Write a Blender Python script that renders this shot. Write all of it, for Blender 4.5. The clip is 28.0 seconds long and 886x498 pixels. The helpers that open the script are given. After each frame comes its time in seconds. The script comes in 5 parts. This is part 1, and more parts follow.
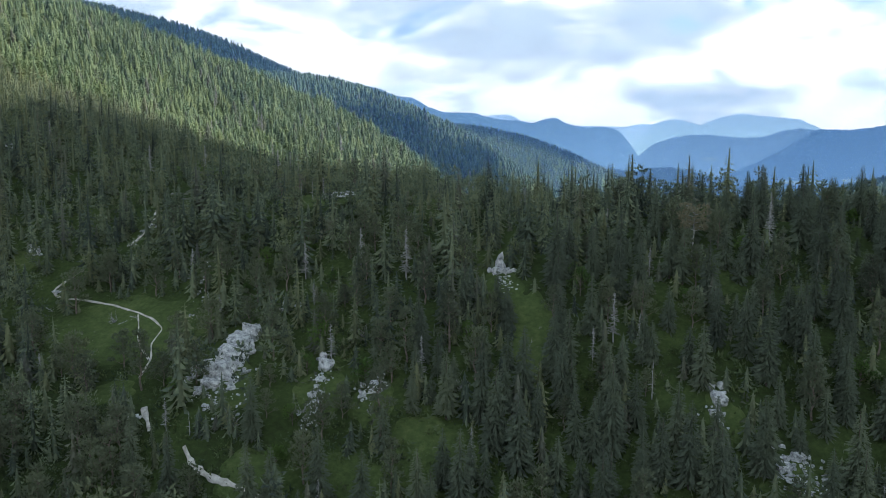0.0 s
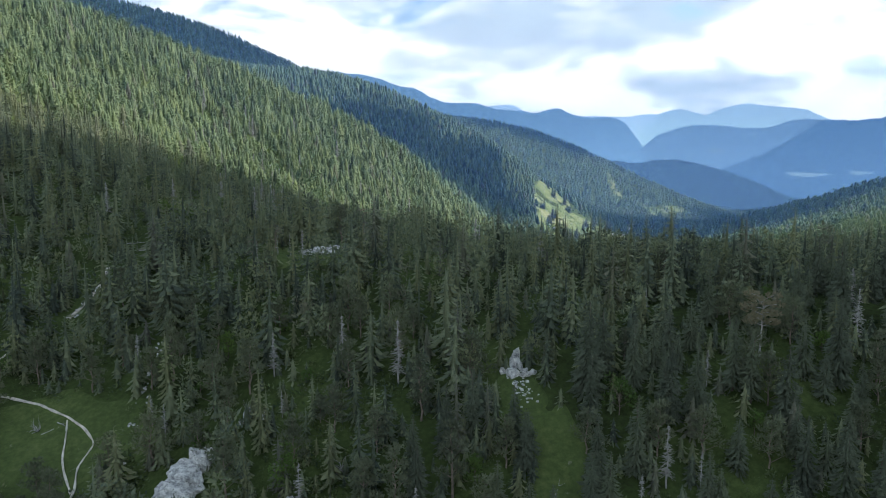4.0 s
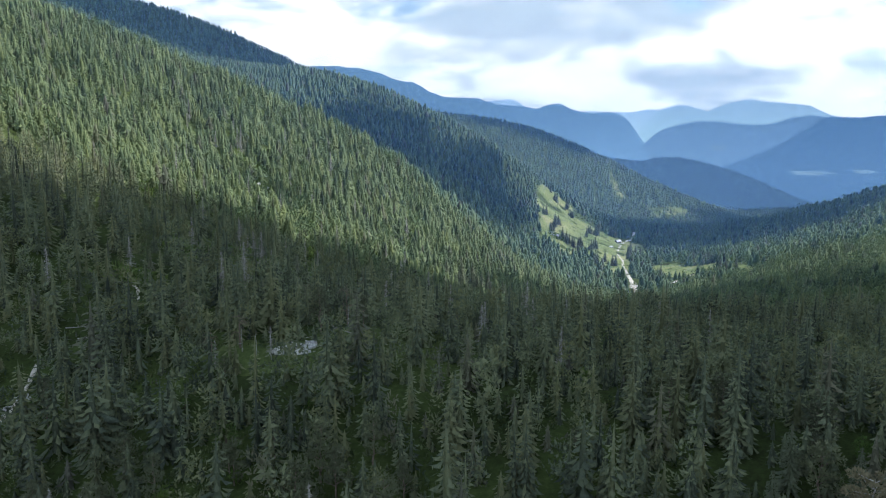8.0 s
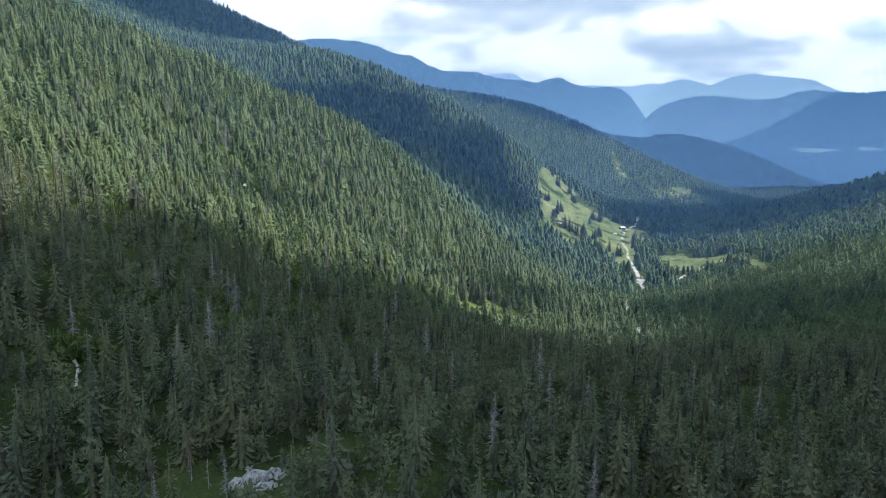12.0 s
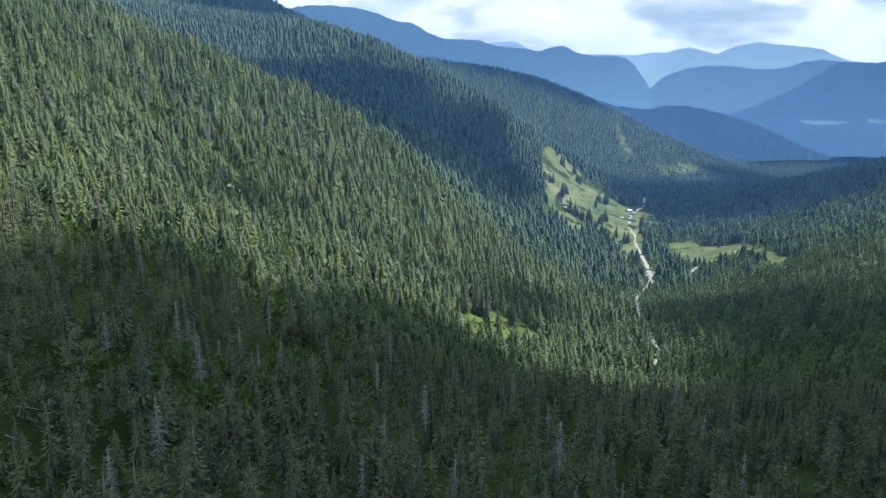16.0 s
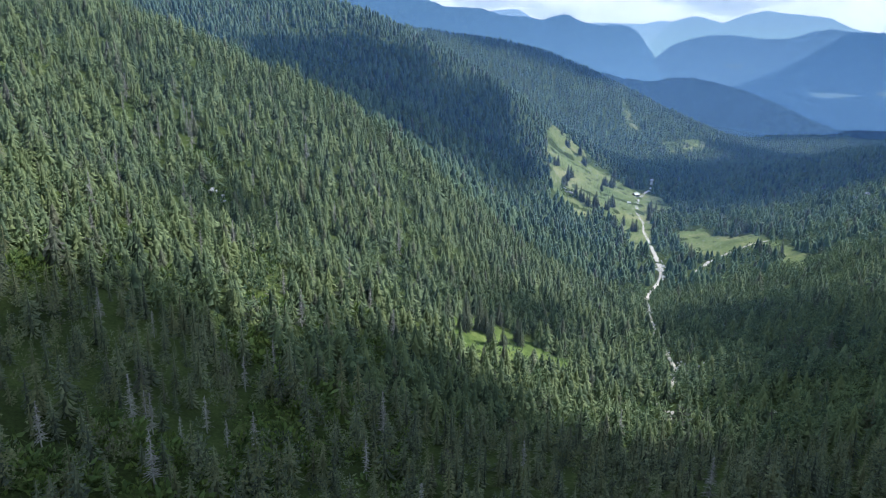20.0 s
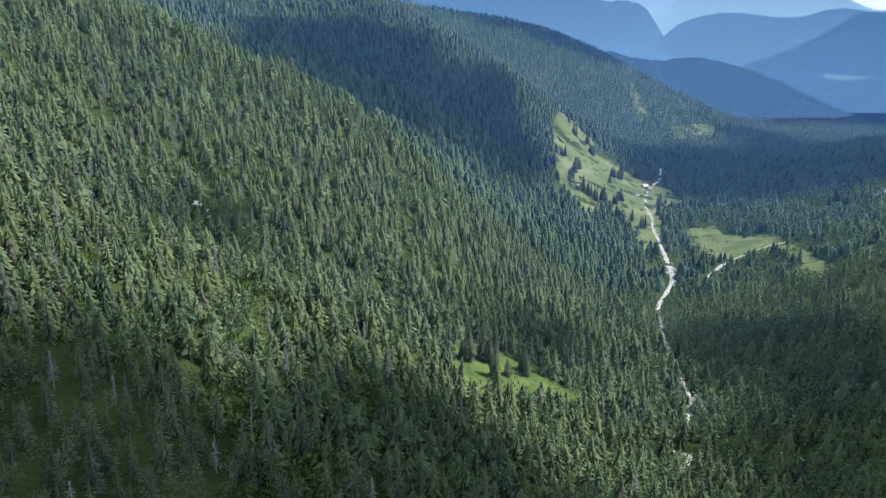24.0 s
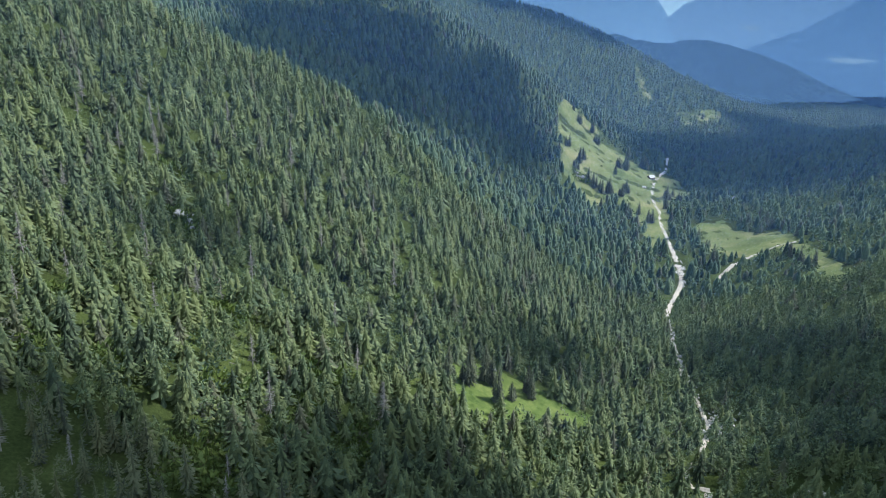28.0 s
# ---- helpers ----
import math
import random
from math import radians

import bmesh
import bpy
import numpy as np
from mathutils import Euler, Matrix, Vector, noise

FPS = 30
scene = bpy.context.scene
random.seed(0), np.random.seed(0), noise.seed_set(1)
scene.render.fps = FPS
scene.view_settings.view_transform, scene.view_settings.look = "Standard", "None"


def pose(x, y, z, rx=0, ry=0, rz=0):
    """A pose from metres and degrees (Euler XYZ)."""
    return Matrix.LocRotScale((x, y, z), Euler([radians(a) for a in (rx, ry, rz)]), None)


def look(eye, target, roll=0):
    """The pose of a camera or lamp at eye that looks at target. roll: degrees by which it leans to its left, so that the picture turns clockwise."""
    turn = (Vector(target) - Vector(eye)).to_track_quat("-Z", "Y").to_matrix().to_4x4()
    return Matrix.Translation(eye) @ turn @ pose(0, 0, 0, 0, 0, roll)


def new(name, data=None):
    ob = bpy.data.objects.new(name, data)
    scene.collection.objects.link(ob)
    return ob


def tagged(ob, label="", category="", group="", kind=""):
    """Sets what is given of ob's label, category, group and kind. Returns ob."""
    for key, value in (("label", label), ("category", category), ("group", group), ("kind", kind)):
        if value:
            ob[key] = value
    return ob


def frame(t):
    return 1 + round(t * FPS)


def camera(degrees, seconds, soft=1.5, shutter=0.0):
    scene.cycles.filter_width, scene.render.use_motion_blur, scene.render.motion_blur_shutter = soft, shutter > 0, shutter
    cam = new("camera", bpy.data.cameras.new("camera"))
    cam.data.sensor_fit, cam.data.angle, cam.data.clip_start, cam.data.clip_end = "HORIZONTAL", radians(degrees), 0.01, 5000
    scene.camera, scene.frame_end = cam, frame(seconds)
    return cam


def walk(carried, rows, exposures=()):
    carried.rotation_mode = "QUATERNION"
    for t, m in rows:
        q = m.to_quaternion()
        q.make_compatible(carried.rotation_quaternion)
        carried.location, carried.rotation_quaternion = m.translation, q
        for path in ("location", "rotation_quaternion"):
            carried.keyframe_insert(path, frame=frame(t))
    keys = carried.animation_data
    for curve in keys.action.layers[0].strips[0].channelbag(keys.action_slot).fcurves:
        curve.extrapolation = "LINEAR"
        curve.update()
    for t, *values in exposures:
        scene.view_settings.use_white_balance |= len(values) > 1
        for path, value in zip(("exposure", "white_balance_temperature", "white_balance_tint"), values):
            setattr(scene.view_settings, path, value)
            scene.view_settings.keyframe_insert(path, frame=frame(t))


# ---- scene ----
cam = camera(60.0, 28.0, soft=0.9)
METRES, EYE, TILT, LEAN, TURN = 300.0, 100.0, -8.0, 0.0, 0.0
ROWS = [
    (0.0, 0.0, 0.0, 0.0, -0.0, 0.0, 0.0),
    (0.5, 0.0001, 0.0152, 0.0075, 0.04, -0.08, 0.0),
    (1.0, -0.0001, 0.0305, 0.0154, 0.04, -0.15, 0.01),
    (1.5, 0.0, 0.0462, 0.0236, 0.07, -0.27, 0.02),
    (2.0, 0.0, 0.0623, 0.0324, 0.08, -0.4, 0.03),
    (2.5, 0.0002, 0.0787, 0.0415, 0.11, -0.54, 0.04),
    (3.0, 0.0004, 0.0954, 0.0506, 0.14, -0.63, 0.02),
    (3.5, 0.0008, 0.1119, 0.0603, 0.17, -0.77, 0.07),
    (5.5, 0.0005, 0.1746, 0.0988, 0.13, -0.95, -0.01),
    (6.0, 0.0006, 0.1904, 0.1087, 0.12, -0.98, -0.05),
    (6.5, 0.0004, 0.2062, 0.1186, 0.12, -1.04, -0.08),
    (7.0, 0.0004, 0.2218, 0.1284, 0.12, -1.11, -0.13),
    (7.5, 0.0002, 0.2378, 0.138, 0.12, -1.26, -0.16),
    (8.0, -0.0001, 0.2535, 0.1476, 0.1, -1.46, -0.18),
    (8.5, -0.0003, 0.2691, 0.1572, 0.09, -1.68, -0.18),
    (9.0, -0.0006, 0.2843, 0.1669, 0.08, -1.9, -0.19),
    (9.5, -0.001, 0.3, 0.1762, 0.06, -2.14, -0.19),
    (10.0, -0.0012, 0.3154, 0.1856, 0.05, -2.35, -0.19),
    (10.5, -0.0015, 0.3313, 0.1949, 0.03, -2.58, -0.2),
    (11.0, -0.0019, 0.3478, 0.2042, 0.01, -2.88, -0.21),
    (11.5, -0.0021, 0.364, 0.2135, -0.01, -3.2, -0.2),
    (12.0, -0.0026, 0.3805, 0.2231, -0.02, -3.54, -0.24),
    (12.5, -0.0027, 0.3973, 0.2322, -0.01, -3.84, -0.26),
    (14.5, -0.003, 0.4639, 0.2709, 0.01, -5.07, -0.34),
    (15.0, -0.0033, 0.4817, 0.2799, 0.02, -5.37, -0.35),
    (15.5, -0.0034, 0.4993, 0.2891, 0.02, -5.68, -0.36),
    (16.0, -0.0038, 0.517, 0.2984, 0.02, -5.99, -0.38),
    (16.5, -0.0041, 0.5346, 0.3073, 0.0, -6.28, -0.38),
    (17.0, -0.0042, 0.5523, 0.316, 0.01, -6.59, -0.39),
    (17.5, -0.0043, 0.5695, 0.3248, 0.03, -6.87, -0.45),
    (18.0, -0.0044, 0.5863, 0.3336, 0.06, -7.18, -0.48),
    (18.5, -0.0045, 0.603, 0.342, 0.05, -7.5, -0.47),
    (19.0, -0.0046, 0.6192, 0.3509, 0.06, -7.83, -0.49),
    (19.5, -0.0048, 0.6361, 0.3593, 0.05, -8.08, -0.52),
    (20.0, -0.0045, 0.6519, 0.3685, 0.09, -8.39, -0.57),
    (20.5, -0.0043, 0.6677, 0.3767, 0.13, -8.65, -0.61),
    (21.0, -0.0044, 0.6841, 0.3853, 0.18, -8.91, -0.69),
    (21.5, -0.0044, 0.6998, 0.3939, 0.21, -9.12, -0.76),
    (23.5, -0.0035, 0.7571, 0.4298, 0.34, -10.08, -1.07),
    (24.0, -0.0035, 0.7708, 0.4377, 0.37, -10.34, -1.14),
    (24.5, -0.0034, 0.7844, 0.4452, 0.39, -10.58, -1.18),
    (25.0, -0.0035, 0.7976, 0.452, 0.38, -10.78, -1.19),
    (25.5, -0.0038, 0.8107, 0.4586, 0.37, -10.95, -1.2),
    (26.0, -0.0038, 0.8237, 0.464, 0.38, -11.12, -1.21),
    (26.5, -0.0039, 0.8364, 0.4682, 0.41, -11.29, -1.26),
    (27.0, -0.0038, 0.8497, 0.4706, 0.43, -11.48, -1.28),
    (27.5, -0.0044, 0.8631, 0.473, 0.44, -11.66, -1.32),
    (28.0, -0.0045, 0.8762, 0.4757, 0.45, -11.81, -1.34),
]
walk(cam, [(t, pose(0, 0, EYE, TILT, LEAN, TURN) @ pose(METRES * x, METRES * y, METRES * z, 90 + pitch, roll, yaw)) for t, x, y, z, yaw, pitch, roll in ROWS],
     [(0.0, 0.55, 6300, 10), (5.0, 0.52, 6300, 10), (12.0, 0.36, 6080, 10), (20.0, 0.33, 5960, 10), (28.0, 0.34, 6060, 10)])

# ---- world, sun and light ----
SUN_ELEVATION, SUN_BEARING = 50.0, 72.0   # bearing: degrees clockwise from the view ahead
to_sun = Vector((math.sin(radians(SUN_BEARING)) * math.cos(radians(SUN_ELEVATION)),
                 math.cos(radians(SUN_BEARING)) * math.cos(radians(SUN_ELEVATION)),
                 math.sin(radians(SUN_ELEVATION))))
sun_data = bpy.data.lights.new("sun", "SUN")
sun_data.energy, sun_data.angle, sun_data.color = 4.4, radians(2.0), (1.0, 0.95, 0.86)
sun = new("sun", sun_data)
sun.matrix_world = look(to_sun * 2000, (0, 0, 0))

world = bpy.data.worlds.new("sky")
scene.world = world
world.use_nodes = True


def wire(tree, kind, **inputs):
    """A node with its inputs set from numbers, or linked from other nodes' outputs."""
    node = tree.nodes.new(kind)
    for key, value in inputs.items():
        slot = node.inputs[int(key[1:])] if key[0] == "i" and key[1:].isdigit() else node.inputs[key.replace("_", " ")]
        if isinstance(value, bpy.types.NodeSocket):
            tree.links.new(value, slot)
        else:
            slot.default_value = value
    return node


def maths(tree, operation, a, b=0.0):
    node = tree.nodes.new("ShaderNodeMath")
    node.operation = operation
    for slot, value in zip(node.inputs, (a, b)):
        if isinstance(value, bpy.types.NodeSocket):
            tree.links.new(value, slot)
        else:
            slot.default_value = value
    return node.outputs[0]


def ramp(tree, fac, *stops):
    node = tree.nodes.new("ShaderNodeValToRGB")
    tree.links.new(fac, node.inputs[0])
    els = node.color_ramp.elements
    for k, (pos, col) in enumerate(stops):
        el = els[k] if k < 2 else els.new(pos)
        el.position = pos
        el.color = (*col, 1) if len(col) == 3 else col
    return node.outputs[0]


def mix(tree, fac, a, b, blend="MIX"):
    node = tree.nodes.new("ShaderNodeMix")
    node.data_type, node.blend_type = "RGBA", blend
    for k, value in ((0, fac), (6, a), (7, b)):
        if isinstance(value, bpy.types.NodeSocket):
            tree.links.new(value, node.inputs[k])
        else:
            node.inputs[k].default_value = (*value, 1) if k else value
    return node.outputs[2]


# broken cumulus over a blue sky, brightest towards the horizon ahead
wt = world.node_tree
wt.nodes.clear()
sky = wt.nodes.new("ShaderNodeTexSky")
sky.sky_type, sky.sun_disc = "NISHITA", False
sky.sun_elevation, sky.sun_rotation = radians(SUN_ELEVATION), radians(SUN_BEARING)
sky.altitude, sky.dust_density = 1200, 0.6
blue = mix(wt, 1.0, sky.outputs[0], (0.10, 0.10, 0.10), "MULTIPLY")
way = wt.nodes.new("ShaderNodeTexCoord").outputs["Generated"]
axes = wire(wt, "ShaderNodeSeparateXYZ", i0=way)


def billows(tall, scale, detail, shift=0.0):
    """Cloud density over the sky, flattened by tall."""
    up = maths(wt, "MULTIPLY", maths(wt, "ADD", axes.outputs[2], shift), tall)
    spotted = wire(wt, "ShaderNodeCombineXYZ", X=axes.outputs[0], Y=axes.outputs[1], Z=up)
    return wire(wt, "ShaderNodeTexNoise", Vector=spotted.outputs[0], Scale=scale, Detail=detail, Roughness=0.55, Distortion=0.25).outputs[0]


banks, puffs, wisps = billows(3.4, 4.4, 6.0, 0.02), billows(2.1, 10.0, 9.0, 0.4), billows(2.6, 5.2, 9.0, 0.77)
rising = maths(wt, "MULTIPLY", maths(wt, "SUBTRACT", axes.outputs[2], 0.14), 0.55)
depth_of = maths(wt, "ADD", maths(wt, "ADD", banks, rising), maths(wt, "MULTIPLY", maths(wt, "SUBTRACT", puffs, 0.5), 0.55))
cloud = ramp(wt, depth_of, (0.42, (0.93, 0.955, 0.97)), (0.49, (0.86, 0.90, 0.93)), (0.55, (0.58, 0.65, 0.71)), (0.64, (0.40, 0.49, 0.57)))
bright = ramp(wt, puffs, (0.36, (0.93, 0.945, 0.955)), (0.60, (1.12, 1.11, 1.10)))
cloud = mix(wt, 1.0, cloud, bright, "MULTIPLY")
cover = ramp(wt, wisps, (0.35, (0, 0, 0)), (0.45, (1, 1, 1)))
over = ramp(wt, axes.outputs[2], (0.0, (0.90, 0.955, 0.985)), (0.10, (1.0, 1.0, 1.0)), (0.22, (1.0, 1.0, 1.0)), (0.55, (0.86, 0.87, 0.89)))
cloud = mix(wt, 1.0, cloud, over, "MULTIPLY")
heavens = mix(wt, cover, blue, cloud)
back = wire(wt, "ShaderNodeBackground", Color=heavens, Strength=1.22)
wt.links.new(back.outputs[0], wt.nodes.new("ShaderNodeOutputWorld").inputs[0])

# ---- materials ----


def material(name, rough=0.8, specular=0.25):
    m = bpy.data.materials.new(name)
    m.use_nodes = True
    t = m.node_tree
    b = t.nodes["Principled BSDF"]
    b.inputs["Roughness"].default_value = rough
    b.inputs["Specular IOR Level"].default_value = specular
    return m, t, b


def spot(tree, scale, detail=4.0, rough=0.55, vector=None):
    """Noise at so many features a metre, in the world's own measure."""
    where = vector or tree.nodes.new("ShaderNodeNewGeometry").outputs["Position"]
    return wire(tree, "ShaderNodeTexNoise", Vector=where, Scale=scale, Detail=detail, Roughness=rough).outputs[0]


def relief(tree, bsdf, height, strength, distance):
    bump = wire(tree, "ShaderNodeBump", Strength=strength, Distance=distance, Height=height)
    tree.links.new(bump.outputs[0], bsdf.inputs["Normal"])


def foliage(name, dark, mid, light, by_object=False, drift=0.05):
    m, t, b = material(name, 0.72, 0.12)
    if by_object:
        chance = t.nodes.new("ShaderNodeObjectInfo").outputs["Random"]
    else:
        chance = t.nodes.new("ShaderNodeNewGeometry").outputs["Random Per Island"]
    clumps = spot(t, drift, 3.0)
    tree_of = t.nodes.new("ShaderNodeAttribute")
    tree_of.attribute_name = "tree"
    die = t.nodes.new("ShaderNodeTexWhiteNoise")
    die.noise_dimensions = "1D"
    t.links.new(tree_of.outputs["Fac"], die.inputs["W"])
    each = wire(t, "ShaderNodeSeparateColor", Color=die.outputs["Color"])
    twigs = spot(t, 1.7, 3.0)
    tone = maths(t, "ADD", maths(t, "MULTIPLY", chance, 0.22 if by_object else 0.50), maths(t, "MULTIPLY", clumps, 0.64))
    tone = maths(t, "ADD", tone, maths(t, "MULTIPLY", maths(t, "SUBTRACT", twigs, 0.5), 0.35))
    tone = maths(t, "ADD", tone, maths(t, "MULTIPLY", maths(t, "SUBTRACT", spot(t, 0.014, 2.0), 0.5), 0.55))
    tone = maths(t, "ADD", tone, maths(t, "MULTIPLY", maths(t, "SUBTRACT", each.outputs[0], 0.5), 0.0 if by_object else 0.55))
    relief(t, b, spot(t, 2.6, 4.0, 0.7), 0.8, 0.35)
    needles = ramp(t, tone, (0.14, dark), (0.45, mid), (0.78, light))
    warm = mix(t, maths(t, "MULTIPLY", maths(t, "GREATER_THAN", each.outputs[1], 0.74), 0.0 if by_object else 0.45), needles, (mid[0] * 1.9, mid[1] * 1.55, mid[2] * 1.0))
    dry = mix(t, maths(t, "MULTIPLY", maths(t, "GREATER_THAN", each.outputs[2], 0.94), 0.0 if by_object else 0.6), warm, (0.14, 0.13, 0.115))
    t.links.new(dry, b.inputs["Base Color"])
    thin = wire(t, "ShaderNodeBsdfTranslucent", Color=mix(t, 1.0, dry, (1.25, 1.45, 0.85), "MULTIPLY"))
    t.links.new(wire(t, "ShaderNodeMixShader", i0=0.12, i1=b.outputs[0], i2=thin.outputs[0]).outputs[0], t.nodes["Material Output"].inputs[0])
    return m


spruce_green = foliage("spruce_needles", (0.060, 0.072, 0.057), (0.114, 0.135, 0.093), (0.192, 0.211, 0.128), True)
pine_green = foliage("pine_needles", (0.074, 0.086, 0.062), (0.126, 0.142, 0.092), (0.182, 0.196, 0.118), True)
leaf_green = foliage("broad_leaves", (0.050, 0.090, 0.026), (0.085, 0.140, 0.036), (0.140, 0.200, 0.050), True)
forest_green = foliage("spruce_canopy", (0.052, 0.075, 0.053), (0.102, 0.145, 0.086), (0.188, 0.238, 0.120), drift=0.09)
knoll_green = foliage("knoll_canopy", (0.056, 0.072, 0.060), (0.111, 0.137, 0.096), (0.194, 0.220, 0.132), drift=0.09)
pine_wood_green = foliage("pine_wood", (0.048, 0.080, 0.058), (0.098, 0.148, 0.094), (0.185, 0.240, 0.128), drift=0.06)
valley_green = foliage("valley_canopy", (0.042, 0.070, 0.056), (0.081, 0.131, 0.088), (0.145, 0.205, 0.118), drift=0.03)

bark, t, b = material("bark", 0.9, 0.1)
t.links.new(ramp(t, spot(t, 2.2), (0.3, (0.07, 0.055, 0.045)), (0.7, (0.19, 0.16, 0.135))), b.inputs["Base Color"])
relief(t, b, spot(t, 9.0), 0.6, 0.04)

pine_bark, t, b = material("pine_bark", 0.85, 0.1)
t.links.new(ramp(t, spot(t, 1.6), (0.3, (0.12, 0.095, 0.08)), (0.7, (0.27, 0.22, 0.18))), b.inputs["Base Color"])
relief(t, b, spot(t, 8.0), 0.6, 0.04)

dead_wood, t, b = material("weathered_wood", 0.8, 0.15)
t.links.new(ramp(t, spot(t, 1.4), (0.3, (0.20, 0.19, 0.185)), (0.7, (0.46, 0.45, 0.43))), b.inputs["Base Color"])
relief(t, b, spot(t, 14.0), 0.4, 0.02)

floor, t, b = material("forest_floor", 0.95, 0.05)
broad = spot(t, 0.03, 5.0, 0.6)
tufts = spot(t, 0.9, 5.0, 0.65)
tone = maths(t, "ADD", maths(t, "MULTIPLY", broad, 0.6), maths(t, "MULTIPLY", tufts, 0.4))
t.links.new(ramp(t, tone, (0.36, (0.032, 0.042, 0.018)), (0.50, (0.056, 0.080, 0.026)), (0.66, (0.105, 0.138, 0.044))), b.inputs["Base Color"])
relief(t, b, spot(t, 1.3, 6.0, 0.7), 0.9, 0.5)

grass, t, b = material("grass", 0.9, 0.08)
tone = maths(t, "ADD", maths(t, "MULTIPLY", spot(t, 0.05, 5.0, 0.6), 0.5), maths(t, "MULTIPLY", spot(t, 0.8, 6.0, 0.7), 0.5))
green = ramp(t, tone, (0.36, (0.056, 0.078, 0.026)), (0.50, (0.086, 0.119, 0.038)), (0.64, (0.140, 0.165, 0.062)))
scree = ramp(t, spot(t, 0.35, 8.0, 0.7), (0.64, (0, 0, 0)), (0.70, (0.7, 0.7, 0.7)))
t.links.new(mix(t, scree, green, (0.26, 0.25, 0.20)), b.inputs["Base Color"])
relief(t, b, spot(t, 1.6, 6.0, 0.7), 0.9, 0.4)

pasture, t, b = material("pasture", 0.9, 0.08)
tone = maths(t, "ADD", maths(t, "MULTIPLY", spot(t, 0.02, 5.0), 0.6), maths(t, "MULTIPLY", spot(t, 0.3, 5.0, 0.7), 0.4))
t.links.new(ramp(t, tone, (0.38, (0.10, 0.14, 0.048)), (0.5, (0.165, 0.20, 0.075)), (0.62, (0.27, 0.27, 0.125))), b.inputs["Base Color"])
relief(t, b, spot(t, 0.8, 6.0, 0.7), 0.6, 0.3)

clearing_grass, t, b = material("clearing_grass", 0.9, 0.08)
tone = maths(t, "ADD", maths(t, "MULTIPLY", spot(t, 0.06, 5.0), 0.6), maths(t, "MULTIPLY", spot(t, 0.5, 5.0, 0.7), 0.4))
t.links.new(ramp(t, tone, (0.38, (0.06, 0.10, 0.026)), (0.5, (0.115, 0.165, 0.045)), (0.62, (0.18, 0.22, 0.07))), b.inputs["Base Color"])
relief(t, b, spot(t, 0.9, 6.0, 0.7), 0.8, 0.4)

gravel, t, b = material("pale_limestone_gravel", 0.9, 0.15)
t.links.new(ramp(t, spot(t, 0.7, 6.0, 0.7), (0.32, (0.34, 0.30, 0.25)), (0.62, (0.72, 0.67, 0.60))), b.inputs["Base Color"])
relief(t, b, spot(t, 3.0, 5.0), 0.7, 0.15)

limestone, t, b = material("limestone", 0.85, 0.2)
veins = spot(t, 0.9, 9.0, 0.78)
stain = spot(t, 1.3, 6.0, 0.65)
rock = ramp(t, veins, (0.34, (0.15, 0.15, 0.155)), (0.45, (0.44, 0.44, 0.44)), (0.58, (0.80, 0.79, 0.77)))
t.links.new(mix(t, ramp(t, stain, (0.58, (0, 0, 0)), (0.66, (0.85, 0.85, 0.85))), rock, (0.07, 0.085, 0.05)), b.inputs["Base Color"])
relief(t, b, spot(t, 2.0, 8.0, 0.7), 1.0, 0.5)

shingle, t, b = material("pale_shingle_roof", 0.7, 0.3)
t.links.new(ramp(t, spot(t, 2.0), (0.3, (0.62, 0.62, 0.62)), (0.7, (0.82, 0.82, 0.82))), b.inputs["Base Color"])
timber, t, b = material("dark_timber", 0.8, 0.2)
t.links.new(ramp(t, spot(t, 3.0), (0.3, (0.07, 0.045, 0.03)), (0.7, (0.16, 0.11, 0.075))), b.inputs["Base Color"])
render_white, t, b = material("limewash", 0.85, 0.2)
t.links.new(ramp(t, spot(t, 1.5), (0.3, (0.55, 0.53, 0.49)), (0.7, (0.74, 0.72, 0.68))), b.inputs["Base Color"])
pane_dark, t, b = material("window_glass", 0.1, 0.5)
b.inputs["Base Color"].default_value = (0.03, 0.035, 0.04, 1)

vapour, t, b = material("cloud_vapour", 1.0, 0.0)
b.inputs["Base Color"].default_value = (0.88, 0.90, 0.93, 1)
thin = wire(t, "ShaderNodeBsdfTranslucent", Color=(0.88, 0.91, 0.95, 1))
t.links.new(wire(t, "ShaderNodeMixShader", i0=0.5, i1=b.outputs[0], i2=thin.outputs[0]).outputs[0], t.nodes["Material Output"].inputs[0])


